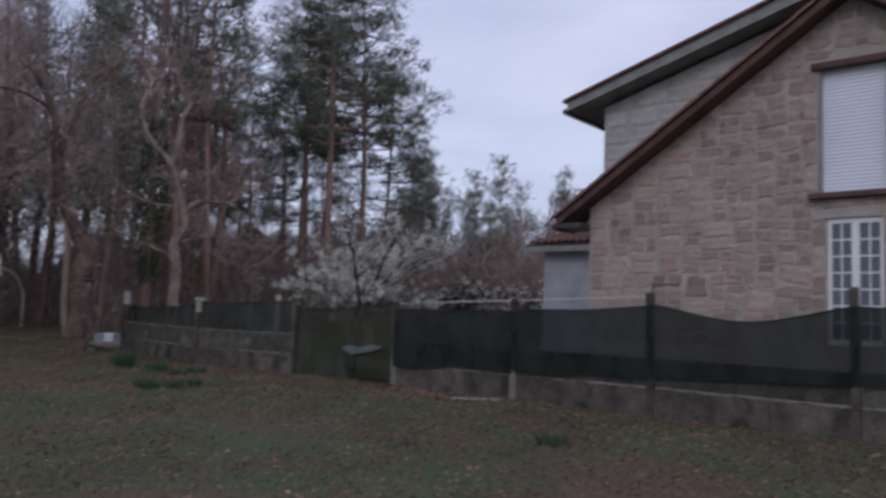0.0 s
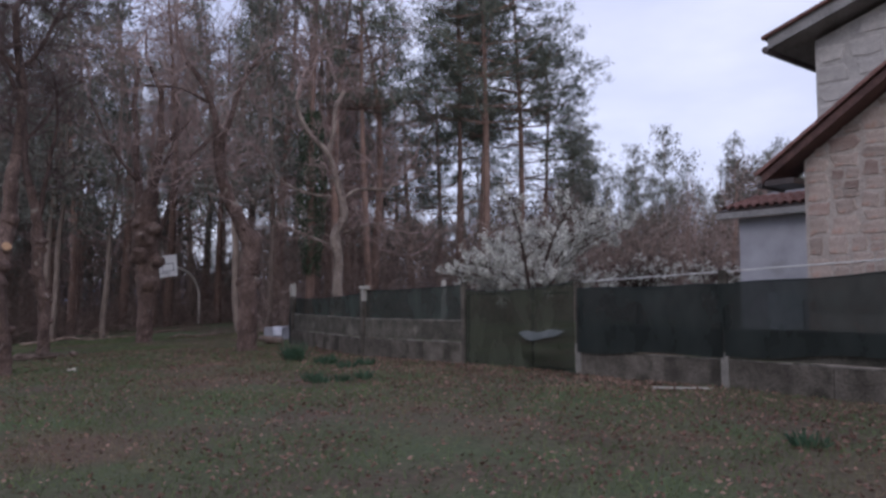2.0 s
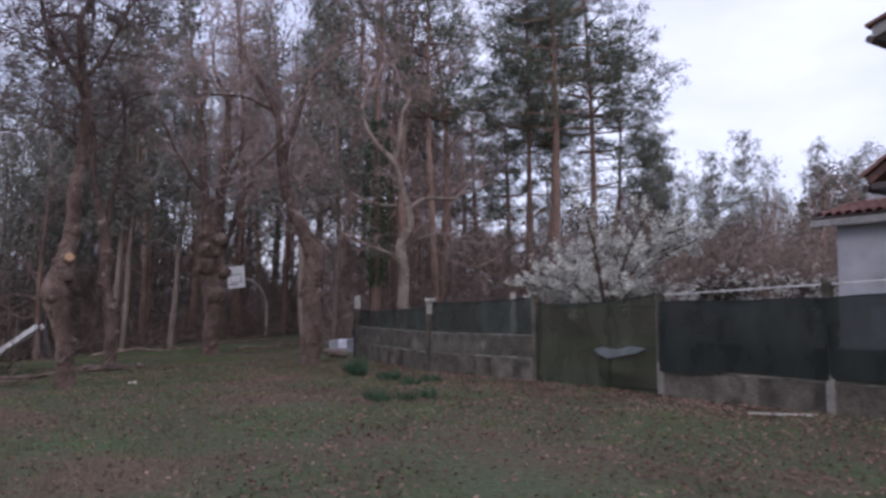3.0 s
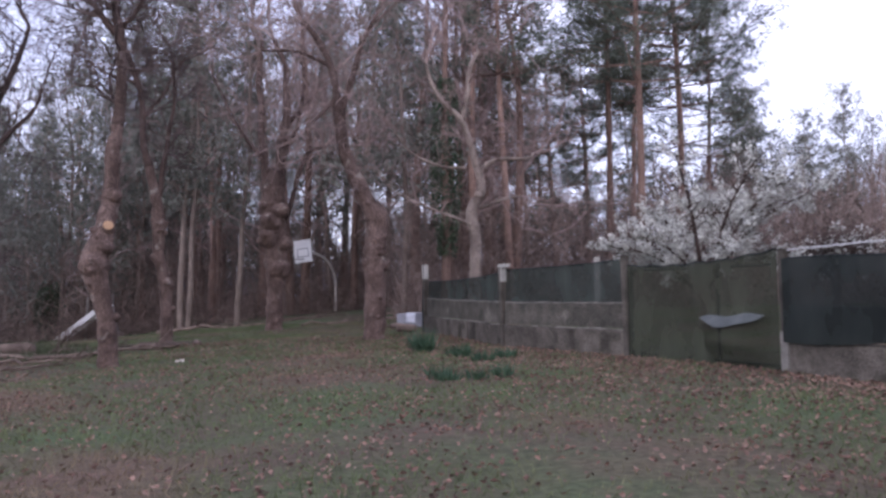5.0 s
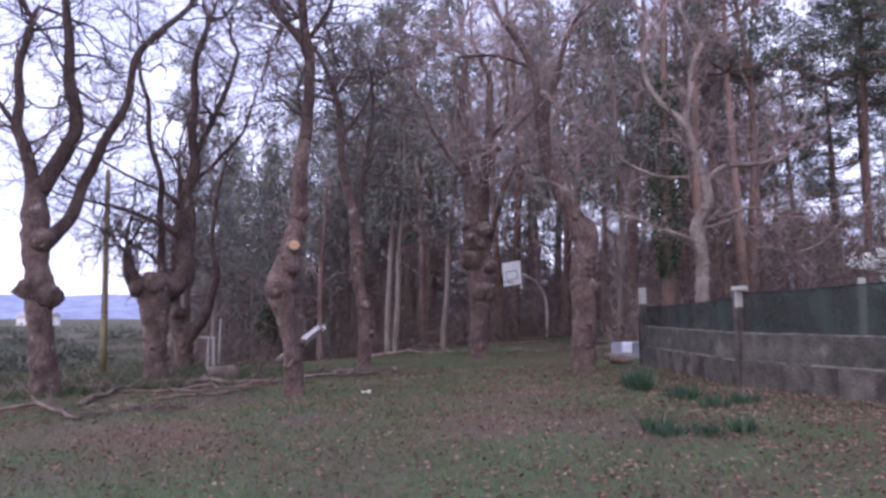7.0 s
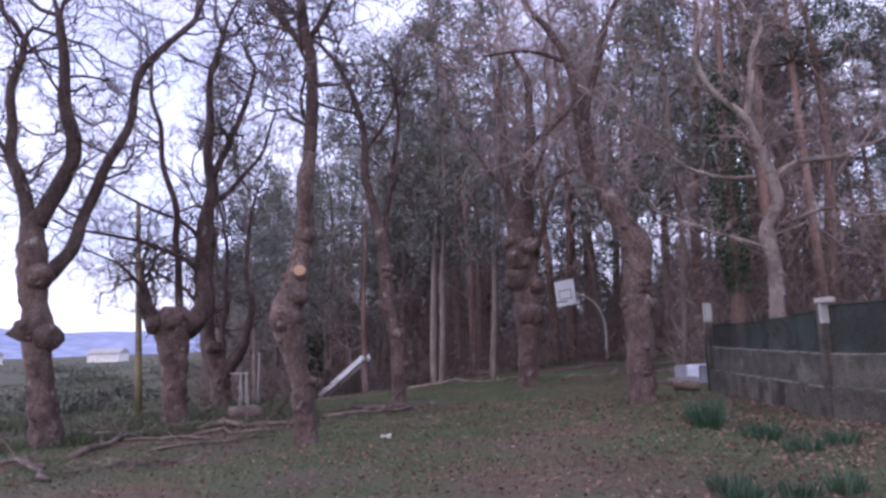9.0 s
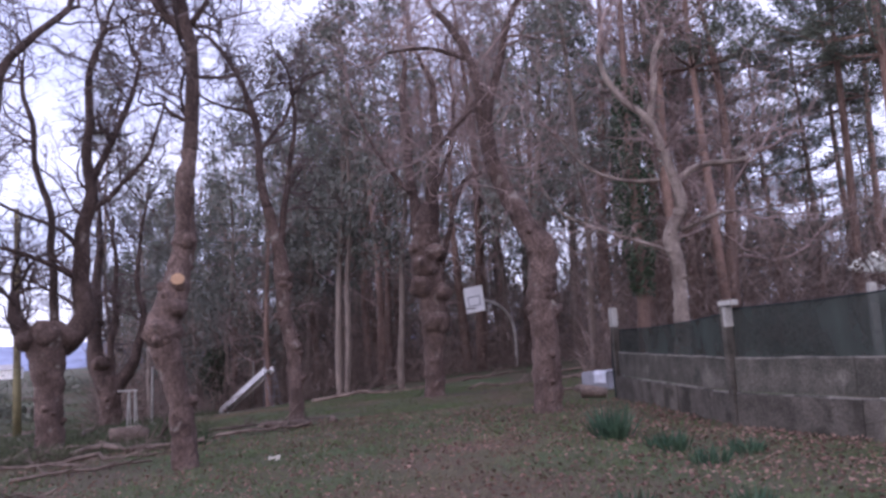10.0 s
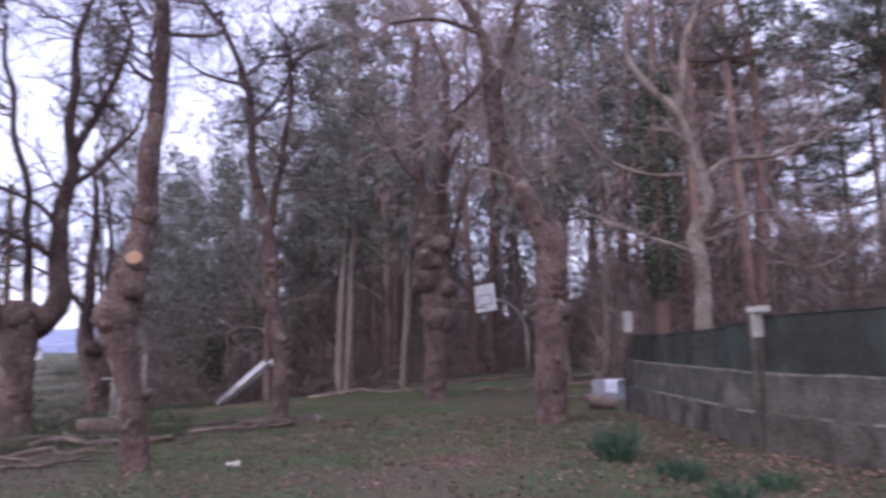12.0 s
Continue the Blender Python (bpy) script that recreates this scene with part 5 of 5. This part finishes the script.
# ---- slide, trestle, pole, cables ----
def box_between(g, a, b, w, h):
    """A bar of w by h from a to b."""
    d = (b - a).normalized()
    s = d.cross(Vector((0, 0, 1))).normalized() * w / 2
    u = s.cross(d).normalized() * h / 2
    k = len(g.v)
    for p in (a, b):
        g.v += [p - s - u, p + s - u, p + s + u, p - s + u]
    g.f += [tuple(k + i for i in q) for q in ((3, 2, 1, 0), (4, 5, 6, 7), (0, 1, 5, 4), (1, 2, 6, 5), (2, 3, 7, 6), (3, 0, 4, 7))]


def slide():
    t = thing("playground_slide", "white sheet metal slide on a thin steel ladder frame", "slide")
    zb = ground_z(-24.3, 26.4)
    a, b = Vector((-24.3, 26.4, zb + 0.08)), Vector((-21.4, 26.0, zb + 1.72))
    d = (b - a).normalized()
    s = d.cross(Vector((0, 0, 1))).normalized()
    g = Geo()
    box_between(g, a, b, 0.38, 0.025)
    part("chute", g, M_WHITE, t, "white chute")
    for q in (-1, 1):
        g = Geo()
        o = s * 0.18 * q + Vector((0, 0, 0.03))
        box_between(g, a + o, b + o, 0.02, 0.22)
        part("side_rail", g, M_WHITE, t)
        foot = Vector((b.x + 0.45, b.y - 0.1, zb)) + s * 0.25 * q
        top = b + s * 0.25 * q
        g = Geo()
        g.tube([foot, top, top + Vector((0.02, 0, 0.45))], [0.012] * 3, 6)
        part("ladder_leg", g, M_GREYBOX, t)
        g = Geo()
        g.tube([Vector((b.x - 0.1, b.y, zb)) + s * 0.25 * q, top], [0.01] * 2, 6)
        part("prop", g, M_GREYBOX, t)
    for k in range(1, 5):
        g = Geo()
        c = Vector((b.x + 0.45, b.y - 0.1, zb)).lerp(b, k / 5)
        g.tube([c - s * 0.25, c + s * 0.25], [0.01] * 2, 6)
        part("rung", g, M_GREYBOX, t)


slide()


def trestle(x, y, h, w):
    t = thing("wooden_trestle", "small pale wooden trestle standing on the grass", "trestle", at=pose(x, y, ground_z(x, y), 0, 0, 35))
    for sx, sy in ((-1, -1), (-1, 1), (1, -1), (1, 1)):
        g = Geo()
        box_between(g, Vector((sx * w, sy * 0.18, -0.05)), Vector((sx * w * 0.85, sy * 0.03, h)), 0.035, 0.035)
        part("leg", g, M_CONCW, t)
    g = Geo()
    g.box(-w - 0.3, w + 0.06, -0.03, 0.03, h, h + 0.045)
    part("crossbar", g, M_CONCW, t)


trestle(-19.3, 17.7, 1.06, 0.1)


def pale_post(x, y, h, lean):
    g = Geo()
    g.tube([Vector((0, 0, -0.2)), Vector((lean, 0, h * 0.5)), Vector((lean * 1.5, 0, h))], [0.05, 0.045, 0.04], 7, rough=0.1)
    tagged(part("wooden_post", g, M_CONCW, at=pose(x, y, ground_z(x, y)), smooth=True), "thin pale wooden post standing in the grass", "post", group="pale posts")


for x, y, h, lean in ((-23.0, 21.6, 1.9, 0.05), (-25.5, 27, 2.1, -0.08), (-24.2, 28, 2.0, 0.1)):
    pale_post(x, y, h, lean)


def utility_pole():
    x, y = -25.3, 18.1
    t = thing("utility_pole", "weathered wooden utility pole with thin cables", "utility pole", at=pose(x, y, ground_z(x, y) - 0.1))
    g = Geo()
    g.tube([Vector((0, 0, 0)), Vector((-0.02, 0, 3)), Vector((-0.1, 0, 7.7))], [0.13, 0.115, 0.085], 12, rough=0.04)
    part("shaft", g, M_CREOSOTE, t, smooth=True)
    g = Geo()
    g.tube([Vector((0, 0, 0.05)), Vector((-0.012, 0, 2.3))], [0.136, 0.124], 12, rough=0.03)
    part("sleeve", g, M_YELLOW, t, "mossy yellow lower part", smooth=True)
    for dx, z in ((0, 7.55), (0, 7.2), (0, 6.6)):
        g = Geo()
        pts = [Vector((-30 + 40 * i / 24, 18 * i / 24 - 13.5, z - 0.9 * math.sin(abs(i / 24 - 0.75) * 4))) for i in range(25)]
        g.tube(pts, [0.008] * 25, 4)
        part("cable", g, M_BLACK, t)


utility_pole()


# ---- clutter on the ground ----
def fallen_branch(a, b, r, seed, label="grey fallen branch lying in the grass"):
    rng = random.Random(seed)
    za, zb = ground_z(*a) + r * 0.7, ground_z(*b) + r * 0.7
    n = 7
    pts = []
    for i in range(n + 1):
        s = i / n
        x, y = a[0] + (b[0] - a[0]) * s + rng.gauss(0, 0.06), a[1] + (b[1] - a[1]) * s + rng.gauss(0, 0.06)
        pts.append(Vector((x, y, ground_z(x, y) + r * 0.8 + abs(rng.gauss(0, 0.06)) * (0 < i))))
    g = Geo()
    g.tube(pts, [r * (1 - 0.6 * i / n) for i in range(n + 1)], 8, rough=0.15, freq=4)
    for k in range(5):
        i = rng.randrange(2, n)
        d = (pts[i] - pts[i - 1]).normalized() + Vector((rng.gauss(0, 0.6), rng.gauss(0, 0.6), abs(rng.gauss(0.2, 0.2))))
        grow(g, pts[i], d, rng.uniform(0.4, 1.1), r * 0.4, 2, rng, (3, 3), -0.06)
    return tagged(part("fallen_branch", g, M_LOG, smooth=True), label, "branch", group="fallen branches")


for i, (a, b, r) in enumerate((((-12.6, 8.2), (-16.6, 13.0), 0.06), ((-13.9, 11.7), (-11.6, 12.9), 0.07), ((-14.6, 12.9), (-12.4, 12.2), 0.05), ((-13.3, 12.6), (-12.6, 13.4), 0.06),
                               ((-12.8, 14.0), (-10.9, 15.3), 0.045), ((-16.9, 23.0), (-13.4, 24.2), 0.06), ((-17.5, 24.5), (-15.0, 25.6), 0.05), ((-14.4, 14.6), (-12.2, 16.4), 0.04),
                               ((-15.2, 10.7), (-17.8, 11.6), 0.05), ((-11.9, 10.6), (-14.9, 10.2), 0.04), ((-9.9, 27.6), (-7.2, 28.6), 0.05), ((-13.3, 27.0), (-11.4, 28.2), 0.045), ((-18.2, 15.2), (-20.5, 17.0), 0.05), ((-10.4, 6.6), (-13.6, 8.0), 0.04), ((-11.8, 7.4), (-14.2, 6.9), 0.05), ((-12.0, 9.2), (-10.4, 10.6), 0.04), ((-13.0, 10.9), (-10.8, 11.6), 0.045), ((-15.8, 12.0), (-13.6, 14.2), 0.05), ((-11.0, 22.8), (-8.6, 24.0), 0.04), ((-9.0, 24.5), (-6.9, 23.6), 0.045), ((-7.6, 19.9), (-6.2, 21.3), 0.04))):
    fallen_branch(a, b, r, 200 + i)


def brush_heap(x, y, rx, ry, n, seed):
    """A low heap of dead twigs and leaves on the ground."""
    nr = np.random.default_rng(seed)
    a, r = nr.uniform(0, 6.283, n), np.sqrt(nr.random(n))
    px, py = x + rx * r * np.cos(a) + 0.5 * ry * r * np.sin(a), y + ry * r * np.sin(a) + 0.4 * rx * r * np.cos(a)
    z = np.array([ground_z(q, w) for q, w in zip(px, py)]) + (1 - r) * 0.16 * nr.random(n) + 0.02
    v, f = blades(np.stack([px, py, z], 1), np.stack([nr.normal(0, 1, n), nr.normal(0, 1, n), nr.normal(0.05, 0.16, n)], 1), (0.12, 0.45), (0.01, 0.024), nr, 0.06)
    tagged(new("brush_heap", sheet_mesh("brush_heap", v, f, M_LOG)), "low brown heap of dead twigs on the grass", "brush", kind="stuff")


brush_heap(-10.3, 7.7, 1.1, 0.5, 260, 501)
brush_heap(-13.4, 11.2, 1.2, 0.7, 160, 502)


def wood_chunk(x, y, l, r, rz, label):
    g = Geo()
    g.tube([Vector((-l / 2, 0, r)), Vector((-l / 4, 0.02, r * 1.05)), Vector((l / 4, -0.02, r)), Vector((l / 2, 0, r * 0.9))], [r * 0.9, r, r * 0.95, r * 0.8], 12, rough=0.25, freq=4)
    tagged(part("log", g, M_LOG, at=pose(x, y, ground_z(x, y) - 0.02, 0, 0, rz), smooth=True), label, "log", group="logs")


wood_chunk(-5.75, 18.6, 0.55, 0.13, 20, "short brown log beside the fence end")
wood_chunk(-6.3, 19.8, 0.8, 0.1, -30, "weathered log on the grass by the fence")
wood_chunk(-14.6, 13.7, 0.8, 0.2, 40, "reddish rotten log lying among branches")
wood_chunk(-11.3, 15.4, 0.5, 0.1, 80, "broken bark at the foot of a tree")
wood_chunk(-12.0, 15.5, 0.6, 0.09, 10, "broken bark at the foot of a tree")
wood_chunk(-11.0, 16.2, 0.45, 0.08, -40, "broken bark at the foot of a tree")


def crate():
    x, y = -6.0, 20.4
    t = thing("plastic_crate", "grey plastic crate with a white sheet thrown over it", "crate", at=pose(x, y, ground_z(x, y), 0, 0, -30))
    g = Geo()
    g.box(-0.6, 0.3, -0.3, 0.3, 0, 0.42)
    part("body", g, M_GREYBOX, t, bevel=0.03)
    g = Geo()
    n = 14
    for j in range(n + 1):
        for i in range(n + 1):
            u, v = i / n * 0.42 - 0.1, j / n * 0.85 - 0.55
            z = 0.445 + 0.02 * noise.noise(Vector((u * 9, v * 9, 0)))
            if v < -0.32:
                z -= (-0.32 - v) * 1.2
                v = -0.325 - 0.02 * noise.noise(Vector((u * 8, z * 8, 5)))
            g.v.append(Vector((u, v, z)))
    for j in range(n):
        for i in range(n):
            a = j * (n + 1) + i
            g.f.append((a, a + 1, a + n + 2, a + n + 1))
    part("sheet", g, M_PLASTIC, t, "white plastic sheet", smooth=True)


crate()


def scrap(x, y, s, rz):
    g = Geo()
    n = 5
    for j in range(n + 1):
        for i in range(n + 1):
            u, v = (i / n - 0.5) * s, (j / n - 0.5) * s * 0.6
            g.v.append(Vector((u, v, 0.05 + 0.06 * noise.noise(Vector((u * 9, v * 9, rz))) + 0.02)))
    for j in range(n):
        for i in range(n):
            a = j * (n + 1) + i
            g.f.append((a, a + 1, a + n + 2, a + n + 1))
    tagged(part("paper_scrap", g, M_PAPER, at=pose(x, y, ground_z(x, y), 12, 6, rz)), "crumpled pale paper scrap on the grass", "litter", group="litter")


for x, y, s, rz in ((-8.06, 10.86, 0.17, 30), (-7.58, 10.95, 0.12, 80), (-7.9, 10.7, 0.08, 120), (-18.9, 17.3, 0.25, 20)):
    scrap(x, y, s, rz)
g = Geo()
g.box(-0.46, 0.46, -0.05, 0.05, 0.02, 0.05)
tagged(part("wooden_batten", g, M_CONCW, at=pose(4.35, 6.45, ground_z(4.35, 6.45) + 0.01, 0, 0, -2), bevel=0.008), "pale wooden batten lying in the grass by the fence", "batten")


def leaf_clump(x, y, h, n, seed):
    nr = np.random.default_rng(seed)
    a = nr.uniform(0, 6.283, n)
    r = 0.15 * np.sqrt(nr.random(n))
    c = np.stack([r * np.cos(a), r * np.sin(a), np.full(n, -0.02)], 1)
    d = np.stack([r * np.cos(a) * 3 + nr.normal(0, 0.2, n), r * np.sin(a) * 3 + nr.normal(0, 0.2, n), np.full(n, 0.9)], 1)
    v, f = blades(c, d, (h * 0.6, h * 1.15), (0.012, 0.026), nr, 0.06)
    ob = new("daffodil_clump", sheet_mesh("daffodil_clump", v, f, M_LILY))
    ob.matrix_basis = pose(x, y, ground_z(x, y))
    tagged(ob, "clump of dark green strap leaves in the grass", "plant", group="leaf clumps")


for i, (x, y, h) in enumerate(((-3.5, 12.45, 0.62), (-3.35, 12.35, 0.5), (-2.35, 11.4, 0.36), (-1.75, 10.5, 0.3), (-1.72, 7.9, 0.25), (-1.95, 8.2, 0.28), (-1.35, 8.1, 0.22), (-1.0, 8.4, 0.28), (-2.6, 11.7, 0.25), (-1.5, 11.3, 0.25), (4.6, 1.9, 0.25))):
    leaf_clump(x, y, h * 0.9, 120 if h > 0.45 else 75, 300 + i)


def meadow_cover():
    nr = np.random.default_rng(17)
    n = 340000
    x, y = nr.uniform(-18, 9, n), nr.uniform(-5.5, 25, n)
    patch = np.array([noise.noise(Vector((a * 0.45, b * 0.45, 7))) for a, b in zip(x, y)])
    keep = patch + nr.normal(0, 0.25, n) > -0.28
    x, y = x[keep], y[keep]
    n = len(x)
    z = np.array([ground_z(a, b) + 0.05 * noise.noise(Vector((a * 0.4, b * 0.4, 0))) + 0.025 * noise.noise(Vector((a * 1.3, b * 1.3, 3))) for a, b in zip(x, y)])
    v, f = blades(np.stack([x, y, z - 0.01], 1), np.stack([nr.normal(0, 0.5, n), nr.normal(0, 0.5, n), np.full(n, 0.7)], 1), (0.04, 0.12), (0.008, 0.017), nr, spike=True)
    tagged(new("grass", sheet_mesh("grass", v, f, M_BLADE)), "short patchy winter grass", "grass", kind="stuff")
    n = 66000
    x, y = nr.uniform(-13, 9, n), nr.uniform(-5.5, 17, n)
    fence_side = np.exp(-np.abs((x - 3.0) * 0.725 + (y - 8.92) * 0.69 + 1.6) / 2.2)
    patch = np.array([noise.noise(Vector((a * 0.5, b * 0.5, 21))) for a, b in zip(x, y)])
    out = (x - 3.0) * 0.725 + (y - 8.92) * 0.69 < -0.15
    keep = (nr.random(n) < 0.36 + 0.85 * fence_side + 0.5 * patch) & (out | (x < -5))
    x, y = x[keep], y[keep]
    for p, q in zip(POSTS[0:4], POSTS[1:5]):
        s, off = nr.random(600), 0.08 + nr.exponential(0.6, 600)
        dx, dy = q[0] - p[0], q[1] - p[1]
        ln = math.hypot(dx, dy)
        x = np.concatenate([x, p[0] + dx * s + dy / ln * off])
        y = np.concatenate([y, p[1] + dy * s - dx / ln * off])
    n = len(x)
    z = np.array([ground_z(a, b) + 0.05 * noise.noise(Vector((a * 0.4, b * 0.4, 0))) + 0.03 for a, b in zip(x, y)])
    v, f = blades(np.stack([x, y, z], 1), np.stack([nr.normal(0, 1, n), nr.normal(0, 1, n), nr.normal(0.1, 0.25, n)], 1), (0.035, 0.078), (0.022, 0.048), nr, 0.15)
    tagged(new("fallen_leaves", sheet_mesh("fallen_leaves", v, f, M_LEAF)), "scattered brown oak leaves on the grass", "leaves", kind="stuff")


meadow_cover()


def field_grass():
    """Coarse uneven grass of the open field beyond the oaks."""
    nr = np.random.default_rng(19)
    n = 70000
    az = np.radians(nr.uniform(-80, -44, n))
    d = 17 + 50 * nr.random(n) ** 1.6
    x, y = d * np.sin(az), 1 + d * np.cos(az)
    patch = np.array([noise.noise(Vector((a * 0.18, b * 0.18, 4))) for a, b in zip(x, y)])
    keep = patch + nr.normal(0, 0.2, n) > -0.15
    x, y, d = x[keep], y[keep], d[keep]
    n = len(x)
    z = np.array([ground_z(a, b) for a, b in zip(x, y)])
    v, f = blades(np.stack([x, y, z - 0.02], 1), np.stack([nr.normal(0, 0.6, n), nr.normal(0, 0.6, n), np.full(n, 0.7)], 1), (0.1, 0.36), (0.02, 0.05), nr, spike=True)
    tagged(new("field_grass", sheet_mesh("field_grass", v, f, M_FIELD)), "coarse tufted grass of the open field", "grass", kind="stuff")


field_grass()


# ---- distance ----
def far_house(x, y, w, d, h, rz, label):
    t = thing("farmhouse", label, "house", at=pose(x, y, ground_z(x, y) - 0.3, 0, 0, rz), group="far houses")
    g = Geo()
    g.box(-w / 2, w / 2, -d / 2, d / 2, 0, h)
    part("wall", g, M_WALL2, t)
    g = Geo()
    g.prism([(-d / 2 - 0.4, h), (d / 2 + 0.4, h), (0, h + d * 0.22)], -w / 2 - 0.3, w / 2 + 0.3)
    part("roof", g, M_ROOF2, t, at=pose(0, 0, 0.004, 0, 0, 90))


far_house(-163, 104, 7, 5, 2.2, 32, "low white farmhouse across the fields")
far_house(-205, 96, 9, 6, 2.4, 40, "long white farmhouse across the fields")


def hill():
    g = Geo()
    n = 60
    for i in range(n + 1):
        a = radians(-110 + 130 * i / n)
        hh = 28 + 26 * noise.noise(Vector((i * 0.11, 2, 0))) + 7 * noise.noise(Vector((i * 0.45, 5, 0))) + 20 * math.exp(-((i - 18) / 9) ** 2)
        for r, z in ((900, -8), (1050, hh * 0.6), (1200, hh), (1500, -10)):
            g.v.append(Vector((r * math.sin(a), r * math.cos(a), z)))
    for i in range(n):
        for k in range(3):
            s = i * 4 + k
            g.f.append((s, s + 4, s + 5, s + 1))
    tagged(part("backdrop_hill", g, M_HILL, smooth=True), "wooded hill on the horizon with blue haze painted in", "hill", kind="structure")


hill()


def hedges():
    """Uneven bushes along the field edges."""
    nr = np.random.default_rng(31)
    vs, fs, start = [], [], 0
    for k in range(70):
        az, row = math.radians(nr.uniform(-80, -49)), int(nr.integers(0, 3))
        d = (44, 64, 92)[row] + nr.normal(0, 3.0)
        size, m = nr.uniform(0.3, 1.0) * (0.7, 1.0, 1.5)[row], 260
        c = np.array([d * math.sin(az), 1 + d * math.cos(az), ground_z(d * math.sin(az), 1 + d * math.cos(az))])
        p = nr.normal(0, 1, (m, 3)) * np.array([size * 1.3, size * 1.3, size * 0.45])
        p[:, 2] = np.abs(p[:, 2])
        v, f = blades(c + p, nr.normal(size=(m, 3)), (0.16, 0.4), (0.05, 0.14), nr)
        vs.append(v)
        fs.append(f + start)
        start += len(v)
    tagged(new("field_hedges", sheet_mesh("field_hedges", np.concatenate(vs), np.concatenate(fs), M_HEDGE)), "uneven dark bushes along the field edges", "hedge", kind="stuff")


hedges()


# ---- wall stones ----
def stone_meshes(count, material, seed):
    rng, out = random.Random(seed), []
    for k in range(count):
        g = Geo()
        n = 8
        j = lambda: rng.uniform(-0.14, 0.05)
        ring = [(0.47 + j(), 0.0), (0.44 + j(), 0.44 + j()), (j(), 0.47 + j()), (-0.44 - j(), 0.44 + j()), (-0.47 - j(), 0), (-0.44 - j(), -0.44 - j()), (j(), -0.47 - j()), (0.44 + j(), -0.44 - j())]
        for y, f in ((0.06, 1.0), (0.004, 0.98), (-0.012, 0.86)):
            g.v += [Vector((x * f, y + rng.uniform(-0.006, 0.006), z * f)) for x, z in ring]
        for j in range(2):
            for i in range(n):
                a, b = j * n + i, j * n + (i + 1) % n
                g.f.append((a, b, b + n, a + n))
        g.f.append(tuple(2 * n + i for i in range(n)))
        out.append(g.mesh("stone", material))
    return out


def lay_stones():
    """Random rubble: the wall is split again and again into uneven cells, one stone in each."""
    rng = random.Random(77)
    kinds = stone_meshes(14, M_STONE, 78) + stone_meshes(4, M_STONERED, 79)
    cells, made = [(0.0, 6.3, 1.5, 8.0)], 0
    while cells:
        x0, x1, z0, z1 = cells.pop()
        w, h = x1 - x0, z1 - z0
        over = z1 > min(top_at(x0), top_at(x1)) + 0.1
        door = any(x1 > a - 0.13 and x0 < b + 0.13 and z1 > c - 0.1 and z0 < d + 0.1 for a, b, c, d in OPEN)
        if (over or door) and w * h < 0.045:
            continue
        if over or door or w * h > rng.uniform(0.07, 0.3) or w > 3.2 * h or h > 1.1 * w:
            t = rng.uniform(0.34, 0.66)
            if w > 1.35 * h:
                cells += [(x0, x0 + w * t, z0, z1), (x0 + w * t, x1, z0, z1)]
            else:
                cells += [(x0, x1, z0, z0 + h * t), (x0, x1, z0 + h * t, z1)]
            continue
        part("stone", rng.choice(kinds), None, wall_gable, at=pose((x0 + x1) / 2, 0.035, (z0 + z1) / 2, 0, rng.uniform(-9, 9), 0) @ Matrix.Diagonal((w * rng.uniform(0.94, 1.06), rng.uniform(0.7, 1.3), h * rng.uniform(0.94, 1.06), 1)))
        made += 1
    # dressed surrounds of the openings
    for a, b, c, d in OPEN:
        zz = c
        while zz < d - 0.05:
            hh = min(rng.uniform(0.38, 0.6), d - zz)
            for xx in (a - 0.13, b + 0.13):
                part("stone", rng.choice(kinds), None, wall_gable, at=pose(xx, 0.035, zz + hh / 2) @ Matrix.Diagonal((0.25, 1, hh * 0.98, 1)))
            zz += hh
    return made


lay_stones()


def lay_blocks():
    rng = random.Random(91)
    kinds = stone_meshes(5, M_GRANITE, 92)
    z = 3.9
    while z < 8.2:
        x = UPX + rng.uniform(-0.3, 0)
        while x < 5.5:
            w = rng.uniform(0.6, 1.0)
            a, b = max(x, UPX), x + w
            x = b
            if z + 0.37 > UPZ + UPS * (a - UPX) + 0.06 or z + 0.2 < EAVE + SLOPE * a - 0.5 or b - a < 0.12:
                continue
            part("block", rng.choice(kinds), None, wall_upper, at=pose((a + b) / 2, UPY - 0.012, z + 0.185) @ Matrix.Diagonal(((b - a) * 0.99, 0.7, 0.365, 1)))
        z += 0.37


lay_blocks()
